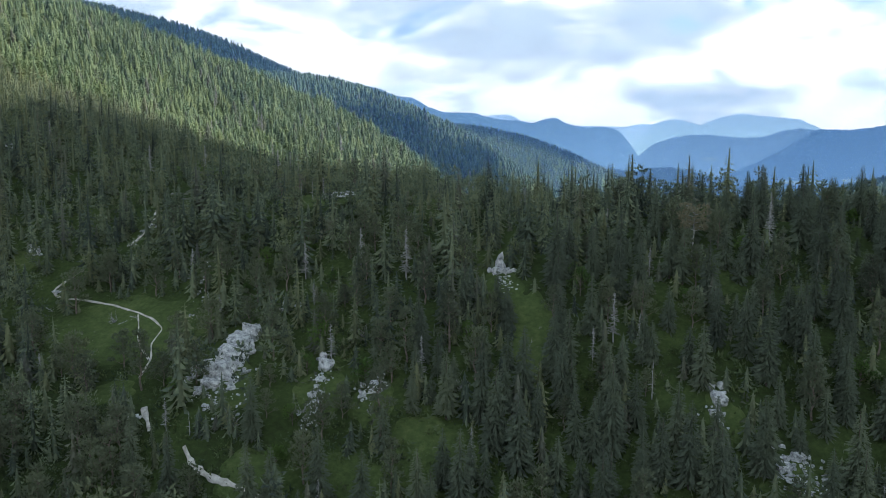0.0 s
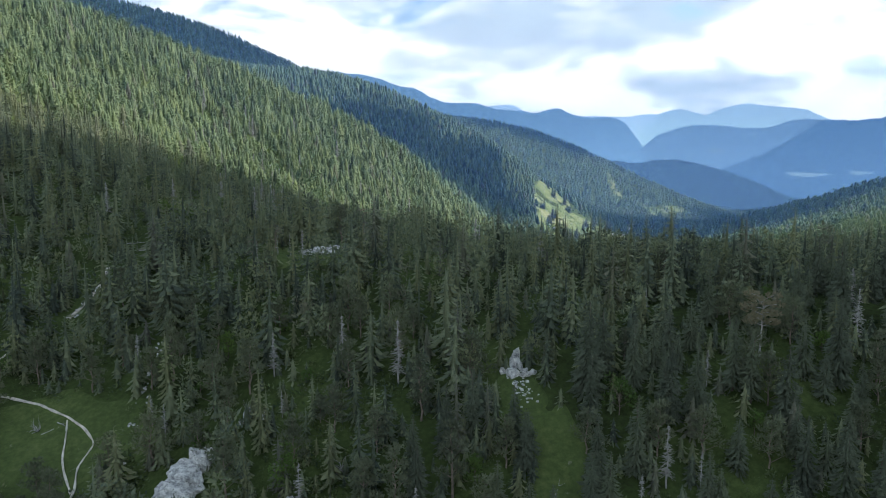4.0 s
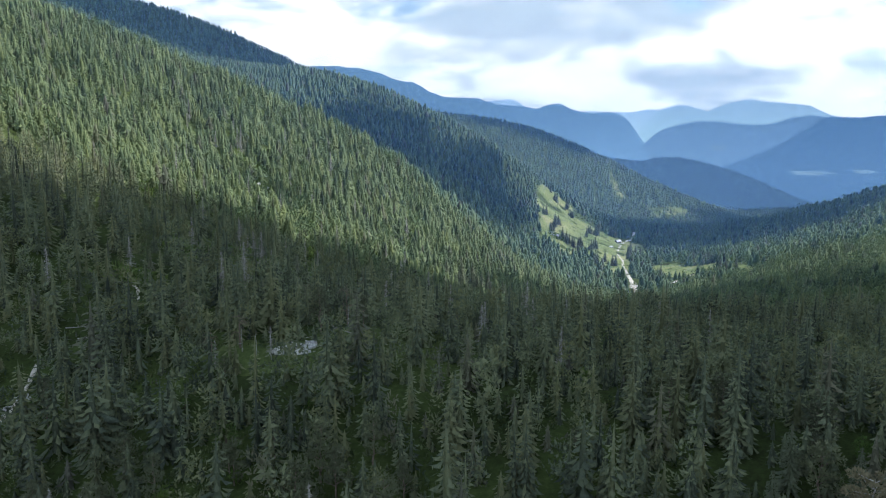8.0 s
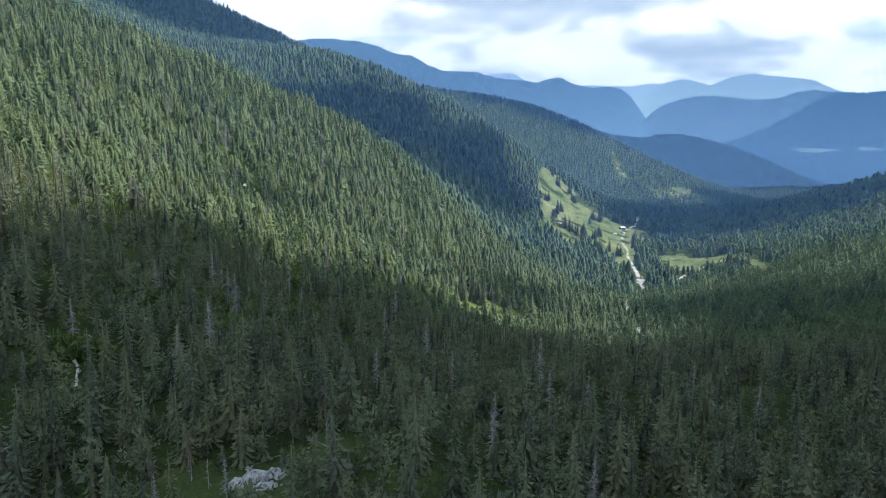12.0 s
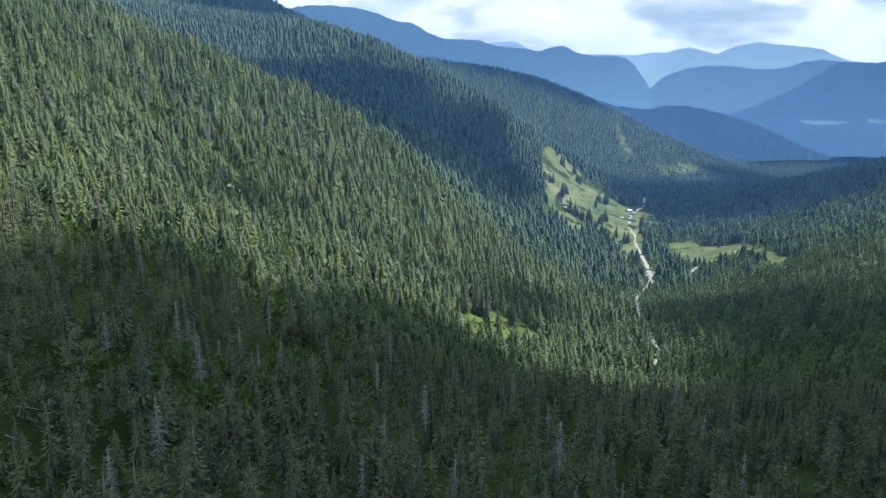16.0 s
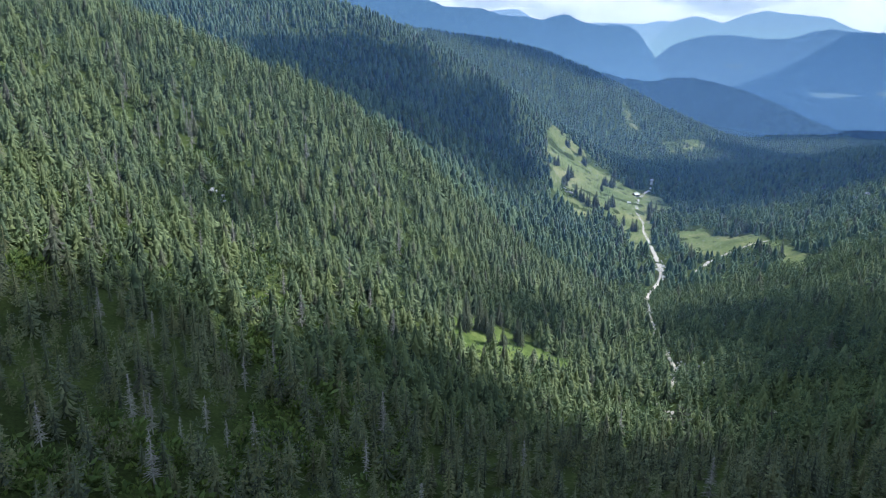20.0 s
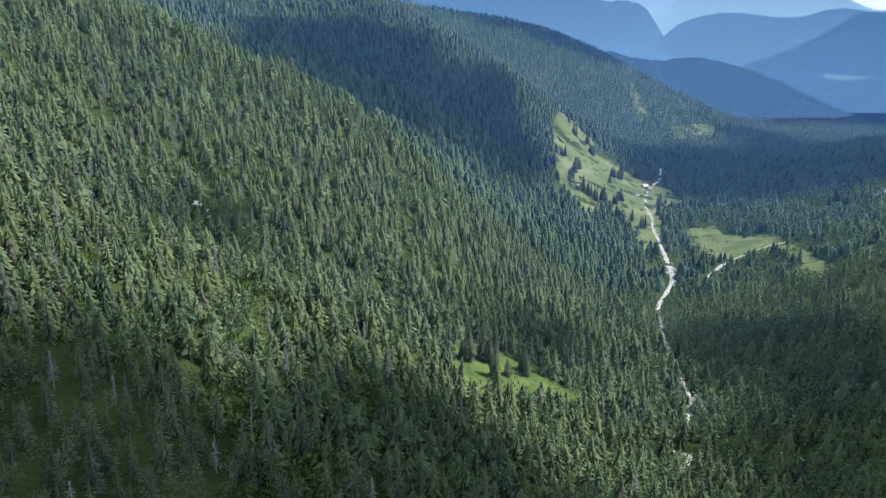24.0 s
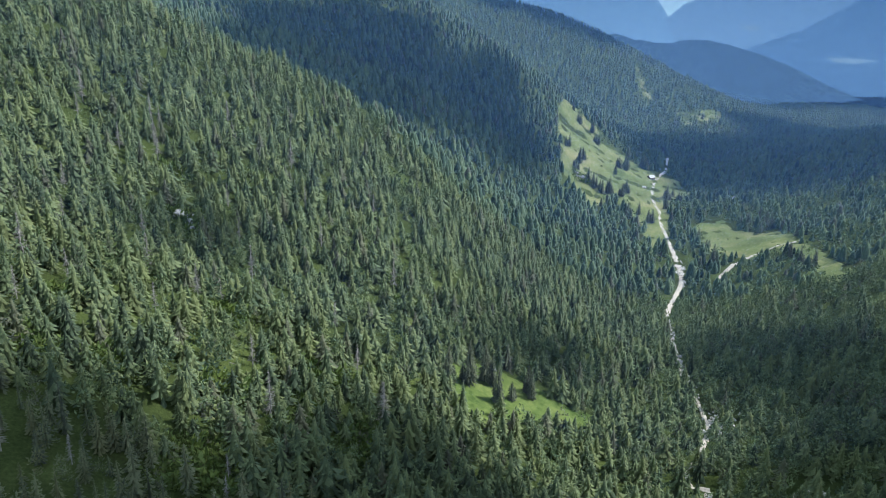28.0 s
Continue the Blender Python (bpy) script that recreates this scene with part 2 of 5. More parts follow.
def haze_glow(name, air, share, ground_a, ground_b):
    """A far backdrop: wooded ground with haze painted over it as emission in the air colour."""
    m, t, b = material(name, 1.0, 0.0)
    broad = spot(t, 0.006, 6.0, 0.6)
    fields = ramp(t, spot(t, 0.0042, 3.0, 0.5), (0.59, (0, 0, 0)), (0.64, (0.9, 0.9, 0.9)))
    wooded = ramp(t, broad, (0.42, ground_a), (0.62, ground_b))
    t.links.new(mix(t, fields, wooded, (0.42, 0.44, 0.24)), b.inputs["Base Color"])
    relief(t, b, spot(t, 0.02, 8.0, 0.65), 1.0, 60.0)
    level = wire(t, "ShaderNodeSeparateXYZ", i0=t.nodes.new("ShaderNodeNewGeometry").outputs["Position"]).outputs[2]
    # painted valley mist: the emitted haze colour turns paler towards low ground
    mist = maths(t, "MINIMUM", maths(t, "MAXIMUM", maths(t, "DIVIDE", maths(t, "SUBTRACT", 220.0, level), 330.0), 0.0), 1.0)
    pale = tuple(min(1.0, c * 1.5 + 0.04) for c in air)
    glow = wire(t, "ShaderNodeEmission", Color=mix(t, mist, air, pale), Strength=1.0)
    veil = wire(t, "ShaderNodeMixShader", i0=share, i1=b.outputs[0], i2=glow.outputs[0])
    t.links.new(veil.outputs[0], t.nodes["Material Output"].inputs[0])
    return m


# ---- the lie of the land ----
BASE = (-13.66, -224.76, 131.55, 173.68, -67.76)
# landforms (x, y, breadth, height): knolls and spurs rise, gullies and the valley sink
NEAR_LAND = [(270, 0, 140, 58.7), (-235, 0, 140, -37.3), (-500, 0, 220, 41.2), (160, 100, 90, -18.5), (-165, 155, 90, 10.6), (-40, 175, 55, 13.1), (90, 205, 55, 39.1), (-75, 205, 55, -27.9), (160, 210, 90, 14.6), (-40, 240, 55, 31.7), (90, 240, 55, -21.9), (-140, 240, 55, 8.3), (100, 250, 140, 35.4), (555, 265, 220, 36.4), (160, 315, 90, 12.5), (-140, 340, 55, 11.7), (-235, 420, 140, 18.6), (830, 510, 340, 163.2), (50, 530, 90, -14.3), (105, 585, 90, -25.6)]
FAR_LAND = [(105, 640, 90, -2.4), (-165, 640, 90, -12.8), (-220, 695, 90, -8.0), (-110, 695, 90, -8.2), (-500, 790, 220, 62.6), (555, 790, 220, -39.8), (-235, 840, 140, 34.3), (185, 840, 140, -102.3), (270, 840, 140, 47.1), (-70, 925, 140, 31.8), (185, 1090, 140, -43.1), (425, 1320, 220, -68.4), (830, 1330, 340, 88.8), (15, 1530, 340, -47.3), (-235, 1585, 220, 39.7), (-105, 1585, 220, 114.9), (-800, 1735, 340, -26.0), (-390, 1940, 340, 55.8), (630, 1940, 340, -70.3), (-595, 2350, 340, 114.1), (-800, 2350, 340, 103.9), (220, 2550, 340, 126.8), (425, 2550, 340, 91.1), (15, 2550, 340, 78.0), (1080, 2320, 190, -60)]
# the gully behind the near spur, and the spur's edge
GULLY = [(20, 1095, 55, -26), (-70, 1025, 55, -34), (-150, 965, 50, -34), (-250, 990, 70, -34), (-100, 848, 35, 8), (-44, 905, 35, 9), (20, 965, 35, 8), (-30, 1180, 60, 14), (205, 1570, 75, 24), (150, 1320, 50, 10), (30, 1500, 80, 22), (110, 1480, 60, 16)]
FORMS = np.array(NEAR_LAND + FAR_LAND + GULLY, float)


def ripple(x, y, size, seed):
    """Smooth uneven ground, about -1 to 1, from crossing waves."""
    rng = np.random.default_rng(seed)
    out = np.zeros_like(x)
    for k in range(9):
        a, ph, f = rng.uniform(0, 2 * np.pi), rng.uniform(0, 2 * np.pi), rng.uniform(0.6, 1.9)
        out += np.sin((x * np.cos(a) + y * np.sin(a)) * 2 * np.pi * f / size + ph) / f
    return out / 4.5


def land(x, y):
    """Height of the ground."""
    x, y = np.broadcast_arrays(np.asarray(x, float), np.asarray(y, float))
    cx, cy = np.clip(x, -1150, 1150), np.clip(y, -400, 2650)
    u, v = cx / 1000, cy / 1000
    z = BASE[0] + BASE[1] * u + BASE[2] * v + BASE[3] * u * u + BASE[4] * v * v
    for fx, fy, s, h in FORMS:
        z = z + h * np.exp(-((cx - fx) ** 2 + (cy - fy) ** 2) / (2 * s * s))
    far = np.clip(np.maximum(np.abs(x) - 1150, y - 2650) / 900, 0, 1)
    far = far * far * (3 - 2 * far)
    z = z * (1 - far) - 230 * far
    rough = np.clip(np.hypot(x, y - 250) / 900, 0.35, 2.2)
    return z + ripple(x, y, 26, 3) * 0.7 * rough + ripple(x, y, 80, 5) * 1.6 * rough + ripple(x, y, 7, 8) * 0.22


def z_at(x, y):
    return float(land(x, y))


def link(name, verts, faces, mat, parent=None, label="", smooth=False):
    """One mesh object from arrays of corners and of triangles or quads."""
    me = bpy.data.meshes.new(name)
    verts, faces = np.asarray(verts, np.float32), np.asarray(faces, np.int32)
    n = faces.shape[1]
    me.vertices.add(len(verts))
    me.vertices.foreach_set("co", verts.ravel())
    me.loops.add(faces.size)
    me.loops.foreach_set("vertex_index", faces.ravel())
    me.polygons.add(len(faces))
    me.polygons.foreach_set("loop_start", np.arange(len(faces), dtype=np.int32) * n)
    if smooth:
        me.polygons.foreach_set("use_smooth", np.ones(len(faces), bool))
    me.update(calc_edges=True)
    me.materials.append(mat)
    ob = new(name, me)
    ob.parent = parent
    return tagged(ob, label)


def part(name, bm, mat, parent, label="", smooth=False):
    """A bmesh as one mesh object under a thing or a part."""
    me = bpy.data.meshes.new(name)
    bm.to_mesh(me)
    bm.free()
    for p in me.polygons:
        p.use_smooth = smooth
    me.materials.append(mat)
    ob = new(name, me)
    ob.parent = parent
    return tagged(ob, label)


def spread(lo, hi, fine_lo, fine_hi, step, growth):
    """Grid lines: even between fine_lo and fine_hi, wider and wider beyond."""
    mids = list(np.arange(fine_lo, fine_hi + 0.1, step))
    s, v, up = step, mids[-1], []
    while v < hi:
        s *= growth
        v += s
        up.append(min(v, hi))
    s, v, down = step, mids[0], []
    while v > lo:
        s *= growth
        v -= s
        down.append(max(v, lo))
    return np.array(down[::-1] + mids + up)


gx, gy = spread(-4800, 4800, -170, 200, 3.0, 1.035), spread(-900, 4900, 110, 330, 3.0, 1.022)
GX, GY = np.meshgrid(gx, gy)
GZ = land(GX, GY)
nx = len(gx)
i, j = np.meshgrid(np.arange(nx - 1), np.arange(len(gy) - 1))
corner = (j * nx + i).ravel()
ground = link("ground", np.stack([GX.ravel(), GY.ravel(), GZ.ravel()], 1),
              np.stack([corner, corner + 1, corner + nx + 1, corner + nx], 1), floor, smooth=True)
tagged(ground, "uneven mountain ground with grass, moss and stones under forest", "ground", kind="structure")

# ---- far mountains ----


def mountain_range(name, y, crest, depth, mat, label, seed, rugged=9.0):
    """A range with its crest along y: a rugged face towards the valley and a back slope."""
    cx, cz = np.array(crest, float).T
    xs = np.linspace(cx[0], cx[-1], 260)
    top = np.interp(xs, cx, cz)
    kernel = np.array([1, 2, 3, 2, 1]) / 9
    top = np.convolve(np.pad(top, 2, mode="edge"), kernel, "valid")
    rows, foot = [], -260.0
    for f in np.append(np.linspace(-0.35, 0, 6)[:-1], np.linspace(0, 1, 17)):
        drop = abs(f) ** 0.85
        yy = y - f * depth
        z = top + (foot - top) * drop
        side = abs(f) ** 0.7 * (1 - max(f, 0.0)) ** 0.6
        gully = (1 - 2 * np.abs(ripple(xs + f * 120, np.full_like(xs, f * 300), 520, seed)) + 0.5 * ripple(xs - f * 90, np.full_like(xs, f * 500), 170, seed + 5)) * side * rugged * 6
        rows.append(np.stack([xs, yy + gully * 1.5, z + gully * 0.8 + (ripple(xs, np.full_like(xs, f * 900), 60, seed + 1) + 0.6 * ripple(xs, np.full_like(xs, f * 900), 23, seed + 2)) * rugged * 0.5], 1))
    v = np.concatenate(rows)
    i, j = np.meshgrid(np.arange(259), np.arange(21))
    c = (j * 260 + i).ravel()
    ob = link(name, v, np.stack([c, c + 1, c + 261, c + 260], 1), mat, smooth=True)
    return tagged(ob, label, "mountain", kind="structure")


WOOD_A, WOOD_B = (0.035, 0.06, 0.05), (0.24, 0.27, 0.14)
# each range's blue is painted distance haze, emitted by its own material
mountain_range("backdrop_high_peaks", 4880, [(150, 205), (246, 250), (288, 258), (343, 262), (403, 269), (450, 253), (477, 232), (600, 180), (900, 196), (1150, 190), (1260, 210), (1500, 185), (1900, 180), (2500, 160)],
               150, haze_glow("pale_peaks", (0.40, 0.60, 0.84), 0.9, (0.2, 0.2, 0.2), (0.3, 0.3, 0.3)), "pale hazy peaks on the horizon", 11, 3)
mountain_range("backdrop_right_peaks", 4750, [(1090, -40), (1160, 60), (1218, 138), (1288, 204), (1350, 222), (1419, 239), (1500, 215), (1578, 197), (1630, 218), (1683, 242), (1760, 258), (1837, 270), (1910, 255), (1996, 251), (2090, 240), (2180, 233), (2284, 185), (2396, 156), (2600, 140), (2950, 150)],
               560, haze_glow("blue_peaks", (0.38, 0.59, 0.79), 0.80, WOOD_A, WOOD_B), "light blue wooded peaks beyond the valley", 13, 6)
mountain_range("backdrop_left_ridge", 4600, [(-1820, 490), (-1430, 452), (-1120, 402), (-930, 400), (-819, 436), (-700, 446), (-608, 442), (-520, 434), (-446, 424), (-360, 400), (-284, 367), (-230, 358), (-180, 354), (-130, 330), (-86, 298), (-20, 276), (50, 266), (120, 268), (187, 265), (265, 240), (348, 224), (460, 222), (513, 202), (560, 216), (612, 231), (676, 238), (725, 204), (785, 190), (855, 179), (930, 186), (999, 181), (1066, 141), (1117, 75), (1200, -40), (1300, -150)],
               900, haze_glow("blue_ridge", (0.185, 0.355, 0.56), 0.64, WOOD_A, WOOD_B), "long blue wooded mountain ridge", 17, 7)
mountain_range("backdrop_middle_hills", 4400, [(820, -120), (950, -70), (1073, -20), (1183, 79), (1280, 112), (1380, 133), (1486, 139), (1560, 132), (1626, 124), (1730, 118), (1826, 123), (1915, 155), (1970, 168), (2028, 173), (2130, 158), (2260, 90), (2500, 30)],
               700, haze_glow("blue_hills", (0.18, 0.335, 0.53), 0.60, WOOD_A, WOOD_B), "blue wooded hills beyond the valley", 19, 7)
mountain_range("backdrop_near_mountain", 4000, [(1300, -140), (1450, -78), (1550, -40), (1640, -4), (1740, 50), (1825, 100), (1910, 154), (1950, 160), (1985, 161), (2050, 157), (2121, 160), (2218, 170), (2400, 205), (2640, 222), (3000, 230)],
               700, haze_glow("blue_mountain", (0.115, 0.25, 0.44), 0.52, WOOD_A, (0.26, 0.29, 0.14)), "blue mountain with a pale green flank", 23, 8)
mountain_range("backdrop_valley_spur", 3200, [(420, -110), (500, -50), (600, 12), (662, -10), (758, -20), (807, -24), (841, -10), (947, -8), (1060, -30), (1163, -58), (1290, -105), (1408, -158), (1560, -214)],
               500, haze_glow("dark_spur", (0.058, 0.13, 0.22), 0.54, WOOD_A, (0.10, 0.14, 0.07)), "dark wooded spur far down the valley", 29, 5)

# ---- summer haze across the valley, imitated by thin blue sheets lit by sun and sky ----
haze, t, b = material("haze_sheet_blue", 1.0, 0.0)
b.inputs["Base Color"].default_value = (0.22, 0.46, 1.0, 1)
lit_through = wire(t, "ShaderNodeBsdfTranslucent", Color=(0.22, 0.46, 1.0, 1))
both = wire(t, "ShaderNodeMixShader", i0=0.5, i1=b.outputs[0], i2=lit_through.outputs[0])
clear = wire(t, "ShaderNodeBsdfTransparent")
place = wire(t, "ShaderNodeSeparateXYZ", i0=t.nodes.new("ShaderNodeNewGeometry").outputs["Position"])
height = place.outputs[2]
# the painted haze is denser on farther sheets and lower down
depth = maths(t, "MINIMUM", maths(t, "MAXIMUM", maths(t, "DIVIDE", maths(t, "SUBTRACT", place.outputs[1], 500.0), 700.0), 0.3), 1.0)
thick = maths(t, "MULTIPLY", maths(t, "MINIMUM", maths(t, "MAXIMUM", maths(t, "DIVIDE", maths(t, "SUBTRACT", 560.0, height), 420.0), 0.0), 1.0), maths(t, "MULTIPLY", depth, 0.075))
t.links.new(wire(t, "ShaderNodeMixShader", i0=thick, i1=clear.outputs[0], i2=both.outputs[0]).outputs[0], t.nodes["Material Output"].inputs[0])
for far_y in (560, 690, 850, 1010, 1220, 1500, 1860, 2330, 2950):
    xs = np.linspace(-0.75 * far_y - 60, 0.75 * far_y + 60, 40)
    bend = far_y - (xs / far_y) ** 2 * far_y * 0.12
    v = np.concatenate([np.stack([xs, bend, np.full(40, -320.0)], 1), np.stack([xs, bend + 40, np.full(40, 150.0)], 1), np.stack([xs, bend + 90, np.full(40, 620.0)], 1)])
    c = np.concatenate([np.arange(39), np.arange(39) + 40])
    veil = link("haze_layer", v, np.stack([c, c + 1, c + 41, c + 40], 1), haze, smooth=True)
    tagged(veil, "thin blue see-through sheet standing in for summer haze across the valley", "haze", kind="stuff")

# ---- unseen clouds, added above the view for the shade they cast on the land ----


def shade_cloud(x, y, rx, ry, seed):
    """A flat cumulus out of view, placed so that its shadow falls round the ground point (x, y)."""
    rng = np.random.default_rng(seed)
    rise = (950 - z_at(x, y)) / to_sun.z
    cx, cy = x + to_sun.x * rise, y + to_sun.y * rise
    bm = bmesh.new()
    for k in range(34):
        a, r = k * 2.39996, math.sqrt((k + 0.5) / 34) * 0.84
        q = rng.uniform(0.17, 0.29)
        m = Matrix.Translation((cx + rx * r * math.cos(a), cy + ry * r * math.sin(a), 950 + rng.uniform(0, 25))) @ Matrix.Diagonal((rx * q, ry * q, 26, 1))
        bmesh.ops.create_icosphere(bm, subdivisions=2, radius=1, matrix=m)
    for v in bm.verts:
        d = noise.noise_vector(v.co / 45) * 13 + noise.noise_vector(v.co / 16) * 5
        v.co += Vector((d.x, d.y, d.z * 0.5))
    return tagged(part("cloud", bm, vapour, None, smooth=True), "grey-white cumulus cloud out of view, placed to shade the forest", "cloud", kind="structure")


# ground to be shaded; the small clouds are added to darken single forest patches
for k, (x, y, rx, ry) in enumerate([
        (-30, 160, 300, 381), (400, 330, 330, 330), (-440, 150, 300, 290), (0, -200, 520, 330), (270, 560, 120, 90), 
        (-110, 1265, 210, 190), (40, 1315, 105, 150), (710, 1565, 420, 385), (-760, 2250, 680, 430), (220, 2480, 380, 170),
        (85, 1255, 60, 80), (-122, 642, 24, 22), (215, 705, 58, 70), (60, 668, 34, 24), (930, 2090, 300, 250)]):
    shade_cloud(x, y, rx, ry, 40 + k)

# ---- where things stand: meadows, tracks and clearings ----
MEADOWS = [  # outlines of the pastures
    [(185, 1545), (214, 1518), (236, 1491), (235, 1451), (270, 1459), (284, 1402), (309, 1381), (336, 1370), (332, 1295), (291, 1248), (258, 1136), (228, 1036),
     (214, 1038), (228, 1135), (222, 1190), (205, 1215), (174, 1159), (153, 1209), (145, 1273), (155, 1359), (165, 1460)],
    [(289, 1135), (327, 1150), (321, 1096), (334, 1067), (358, 1061), (350, 1010), (347, 985), (338, 930), (330, 865), (316, 850), (318, 900), (325, 960), (318, 990), (295, 976), (280, 990), (270, 1040)],
    [(0, 619), (12, 627), (24, 632), (47, 631), (74, 623), (78, 613), (62, 605), (42, 600), (26, 588), (17, 576), (7, 588), (0, 600)]]
CLEARINGS = [[(470, 2290), (482, 2287), (478, 2200), (476, 2086), (446, 2086), (456, 2180)], [(525, 2070), (593, 2120), (667, 2187), (652, 2105), (560, 1998), (506, 1958)]]
GLADES = [  # small openings in the forest
    (-80, 185, 20, 14, 0), (19, 164, 4.5, 12, 0), (-46, 159, 5, 10, 20), (-25, 151, 5, 6, 0), (-14, 147, 4, 5, 0),
    (-34, 245, 10, 8, 0), (-47, 250, 7, 5, 0), (-20, 263, 7, 5, 0), (-86, 257, 4, 4, 0), (-86, 286, 4, 5, 0), (-92, 306, 5, 4, 0), (-25, 258, 6, 4, 0), (14, 178, 4, 8, 0), (-119, 216, 4, 5, 0), (-163, 284, 5, 5, 0), (53, 138, 3.5, 5, 0), (-4, 138, 7, 5, 0), (-72, 160, 5, 4, 0),
    (61, 125, 5, 4, 0), (-92, 360, 9, 6, 0), (-66, 352, 12, 8, 0), (-52, 410, 8, 16, 0), (-150, 470, 9, 7, 0), (-30, 520, 6, 12, 0),
    (-147, 500, 9, 6, 0), (-131, 500, 5, 8, 0), (-80, 522, 7, 5, 0), (-54, 519, 4, 12, 0), (-49, 558, 7, 6, 0), (-144, 542, 6, 5, 0), (-30, 675, 5, 4, 0),
    (-72, 466, 10, 6, 0), (-55, 450, 8, 7, 0), (-41, 437, 7, 7, 0), (-152, 692, 9, 4, 0), (-140, 654, 10, 5, 0), (-20, 654, 8, 4, 0), (-36, 451, 5, 8, 0), (-80, 384, 11, 6, 0), (-43, 400, 9, 8, 0),
    (-36, 133, 5, 5, 0), (82, 166, 4, 3, 0), (-17, 131, 6, 5, 0), (172, 1242, 9, 12, 0), (529, 1150, 13, 16, 0), (379, 1262, 8, 14, 0), (-131, 645, 5, 8, 0), (-94, 576, 5, 6, 0), (-113, 507, 7, 6, 0), (-54, 556, 7, 7, 0), (-74, 480, 8, 6, 0), (-157, 500, 7, 7, 0)]
VALLEY_TRACK = [(360, 1520), (351, 1490), (332, 1425), (292, 1340), (273, 1272), (266, 1229), (264, 1199), (251, 1140), (245, 1093), (237, 1048), (227, 985),
                (221, 950), (210, 918), (188, 871), (175, 838), (160, 770), (152, 734), (144, 697), (142, 662), (139, 627), (125, 599), (113, 582), (112, 571)]
MEADOW_TRACK = [(350, 1000), (335, 998), (308, 985), (289, 978), (277, 972), (262, 951), (248, 931)]
BEND_TRACK = [(111, 570), (120, 569), (114, 556), (104, 548)]
GULLY_TRACK = [(150, 552), (155, 560), (160, 563), (164, 560), (164, 550)]
FOOTPATH_TOP = [(-94.2, 252), (-92.5, 244), (-92.5, 239), (-92.8, 234), (-94.3, 228)]
FOOTPATH = [(-101.7, 218), (-102.8, 213.5), (-105.5, 206.7), (-106.3, 204.3), (-102.5, 201.5), (-95.6, 200.8), (-86.3, 198), (-78, 193), (-72, 188), (-68.5, 184), (-70, 179),
            (-67, 171), (-67.2, 164)]
FOOTPATH_LOW = [(-62, 153), (-61.4, 151.4), (-59.4, 148.2), (-58, 145)]
FOOTPATH_FOOT = [(-49.5, 140), (-45.8, 134.6), (-41.4, 132), (-36, 129.5), (-31, 127)]
FOOTPATH_HIGH = [(-92, 303), (-90, 299.5), (-87.5, 297), (-87, 293), (-84.5, 289), (-84, 286)]
FOOTPATH_FORK = [(-78, 192), (-75.5, 186), (-74, 181), (-71, 176), (-67.5, 171)]


def inside(x, y, e):
    ex, ey, rx, ry, turn = e
    a = radians(turn)
    u, v = (x - ex) * math.cos(a) + (y - ey) * math.sin(a), -(x - ex) * math.sin(a) + (y - ey) * math.cos(a)
    return (u / rx) ** 2 + (v / ry) ** 2


def within(x, y, outline):
    """True inside the closed outline."""
    x, y = np.asarray(x, float), np.asarray(y, float)
    odd = np.zeros(x.shape, bool)
    for (ax, ay), (bx, by) in zip(outline, outline[1:] + outline[:1]):
        if ay != by:
            odd ^= ((ay > y) != (by > y)) & (x < (bx - ax) * (y - ay) / (by - ay) + ax)
    return odd


def near_line(x, y, line):
    best = np.full(np.shape(x), 1e9)
    for (ax, ay), (bx, by) in zip(line, line[1:]):
        dx, dy = bx - ax, by - ay
        k = np.clip(((x - ax) * dx + (y - ay) * dy) / (dx * dx + dy * dy), 0, 1)
        best = np.minimum(best, np.hypot(x - ax - k * dx, y - ay - k * dy))
    return best


def open_ground(x, y):
    """True where no tree stands."""
    bare = np.zeros(np.shape(x), bool)
    wobble = 1 + 0.25 * ripple(x, y, 30, 21)
    for e in MEADOWS:
        bare |= within(x + 5 * ripple(x, y, 35, 61), y + 5 * ripple(x, y, 35, 62), e)
    for e in CLEARINGS:
        bare |= within(x + 9 * ripple(x, y, 45, 63), y + 9 * ripple(x, y, 45, 64), e) & (ripple(x, y, 28, 65) > -0.45)
    for e in GLADES:
        bare |= inside(x, y, e) < wobble
    for line, gap in ((VALLEY_TRACK[:14], 6.5), (VALLEY_TRACK[13:], 2.6), (MEADOW_TRACK, 7), (BEND_TRACK, 4), (GULLY_TRACK, 4), (FOOTPATH, 3.6), (FOOTPATH_TOP, 3.0), (FOOTPATH_LOW, 3.0), (FOOTPATH_FOOT, 3.2), (FOOTPATH_HIGH, 3.0), (FOOTPATH_FORK, 2.2)):
        bare |= near_line(x, y, line) < gap
    return bare


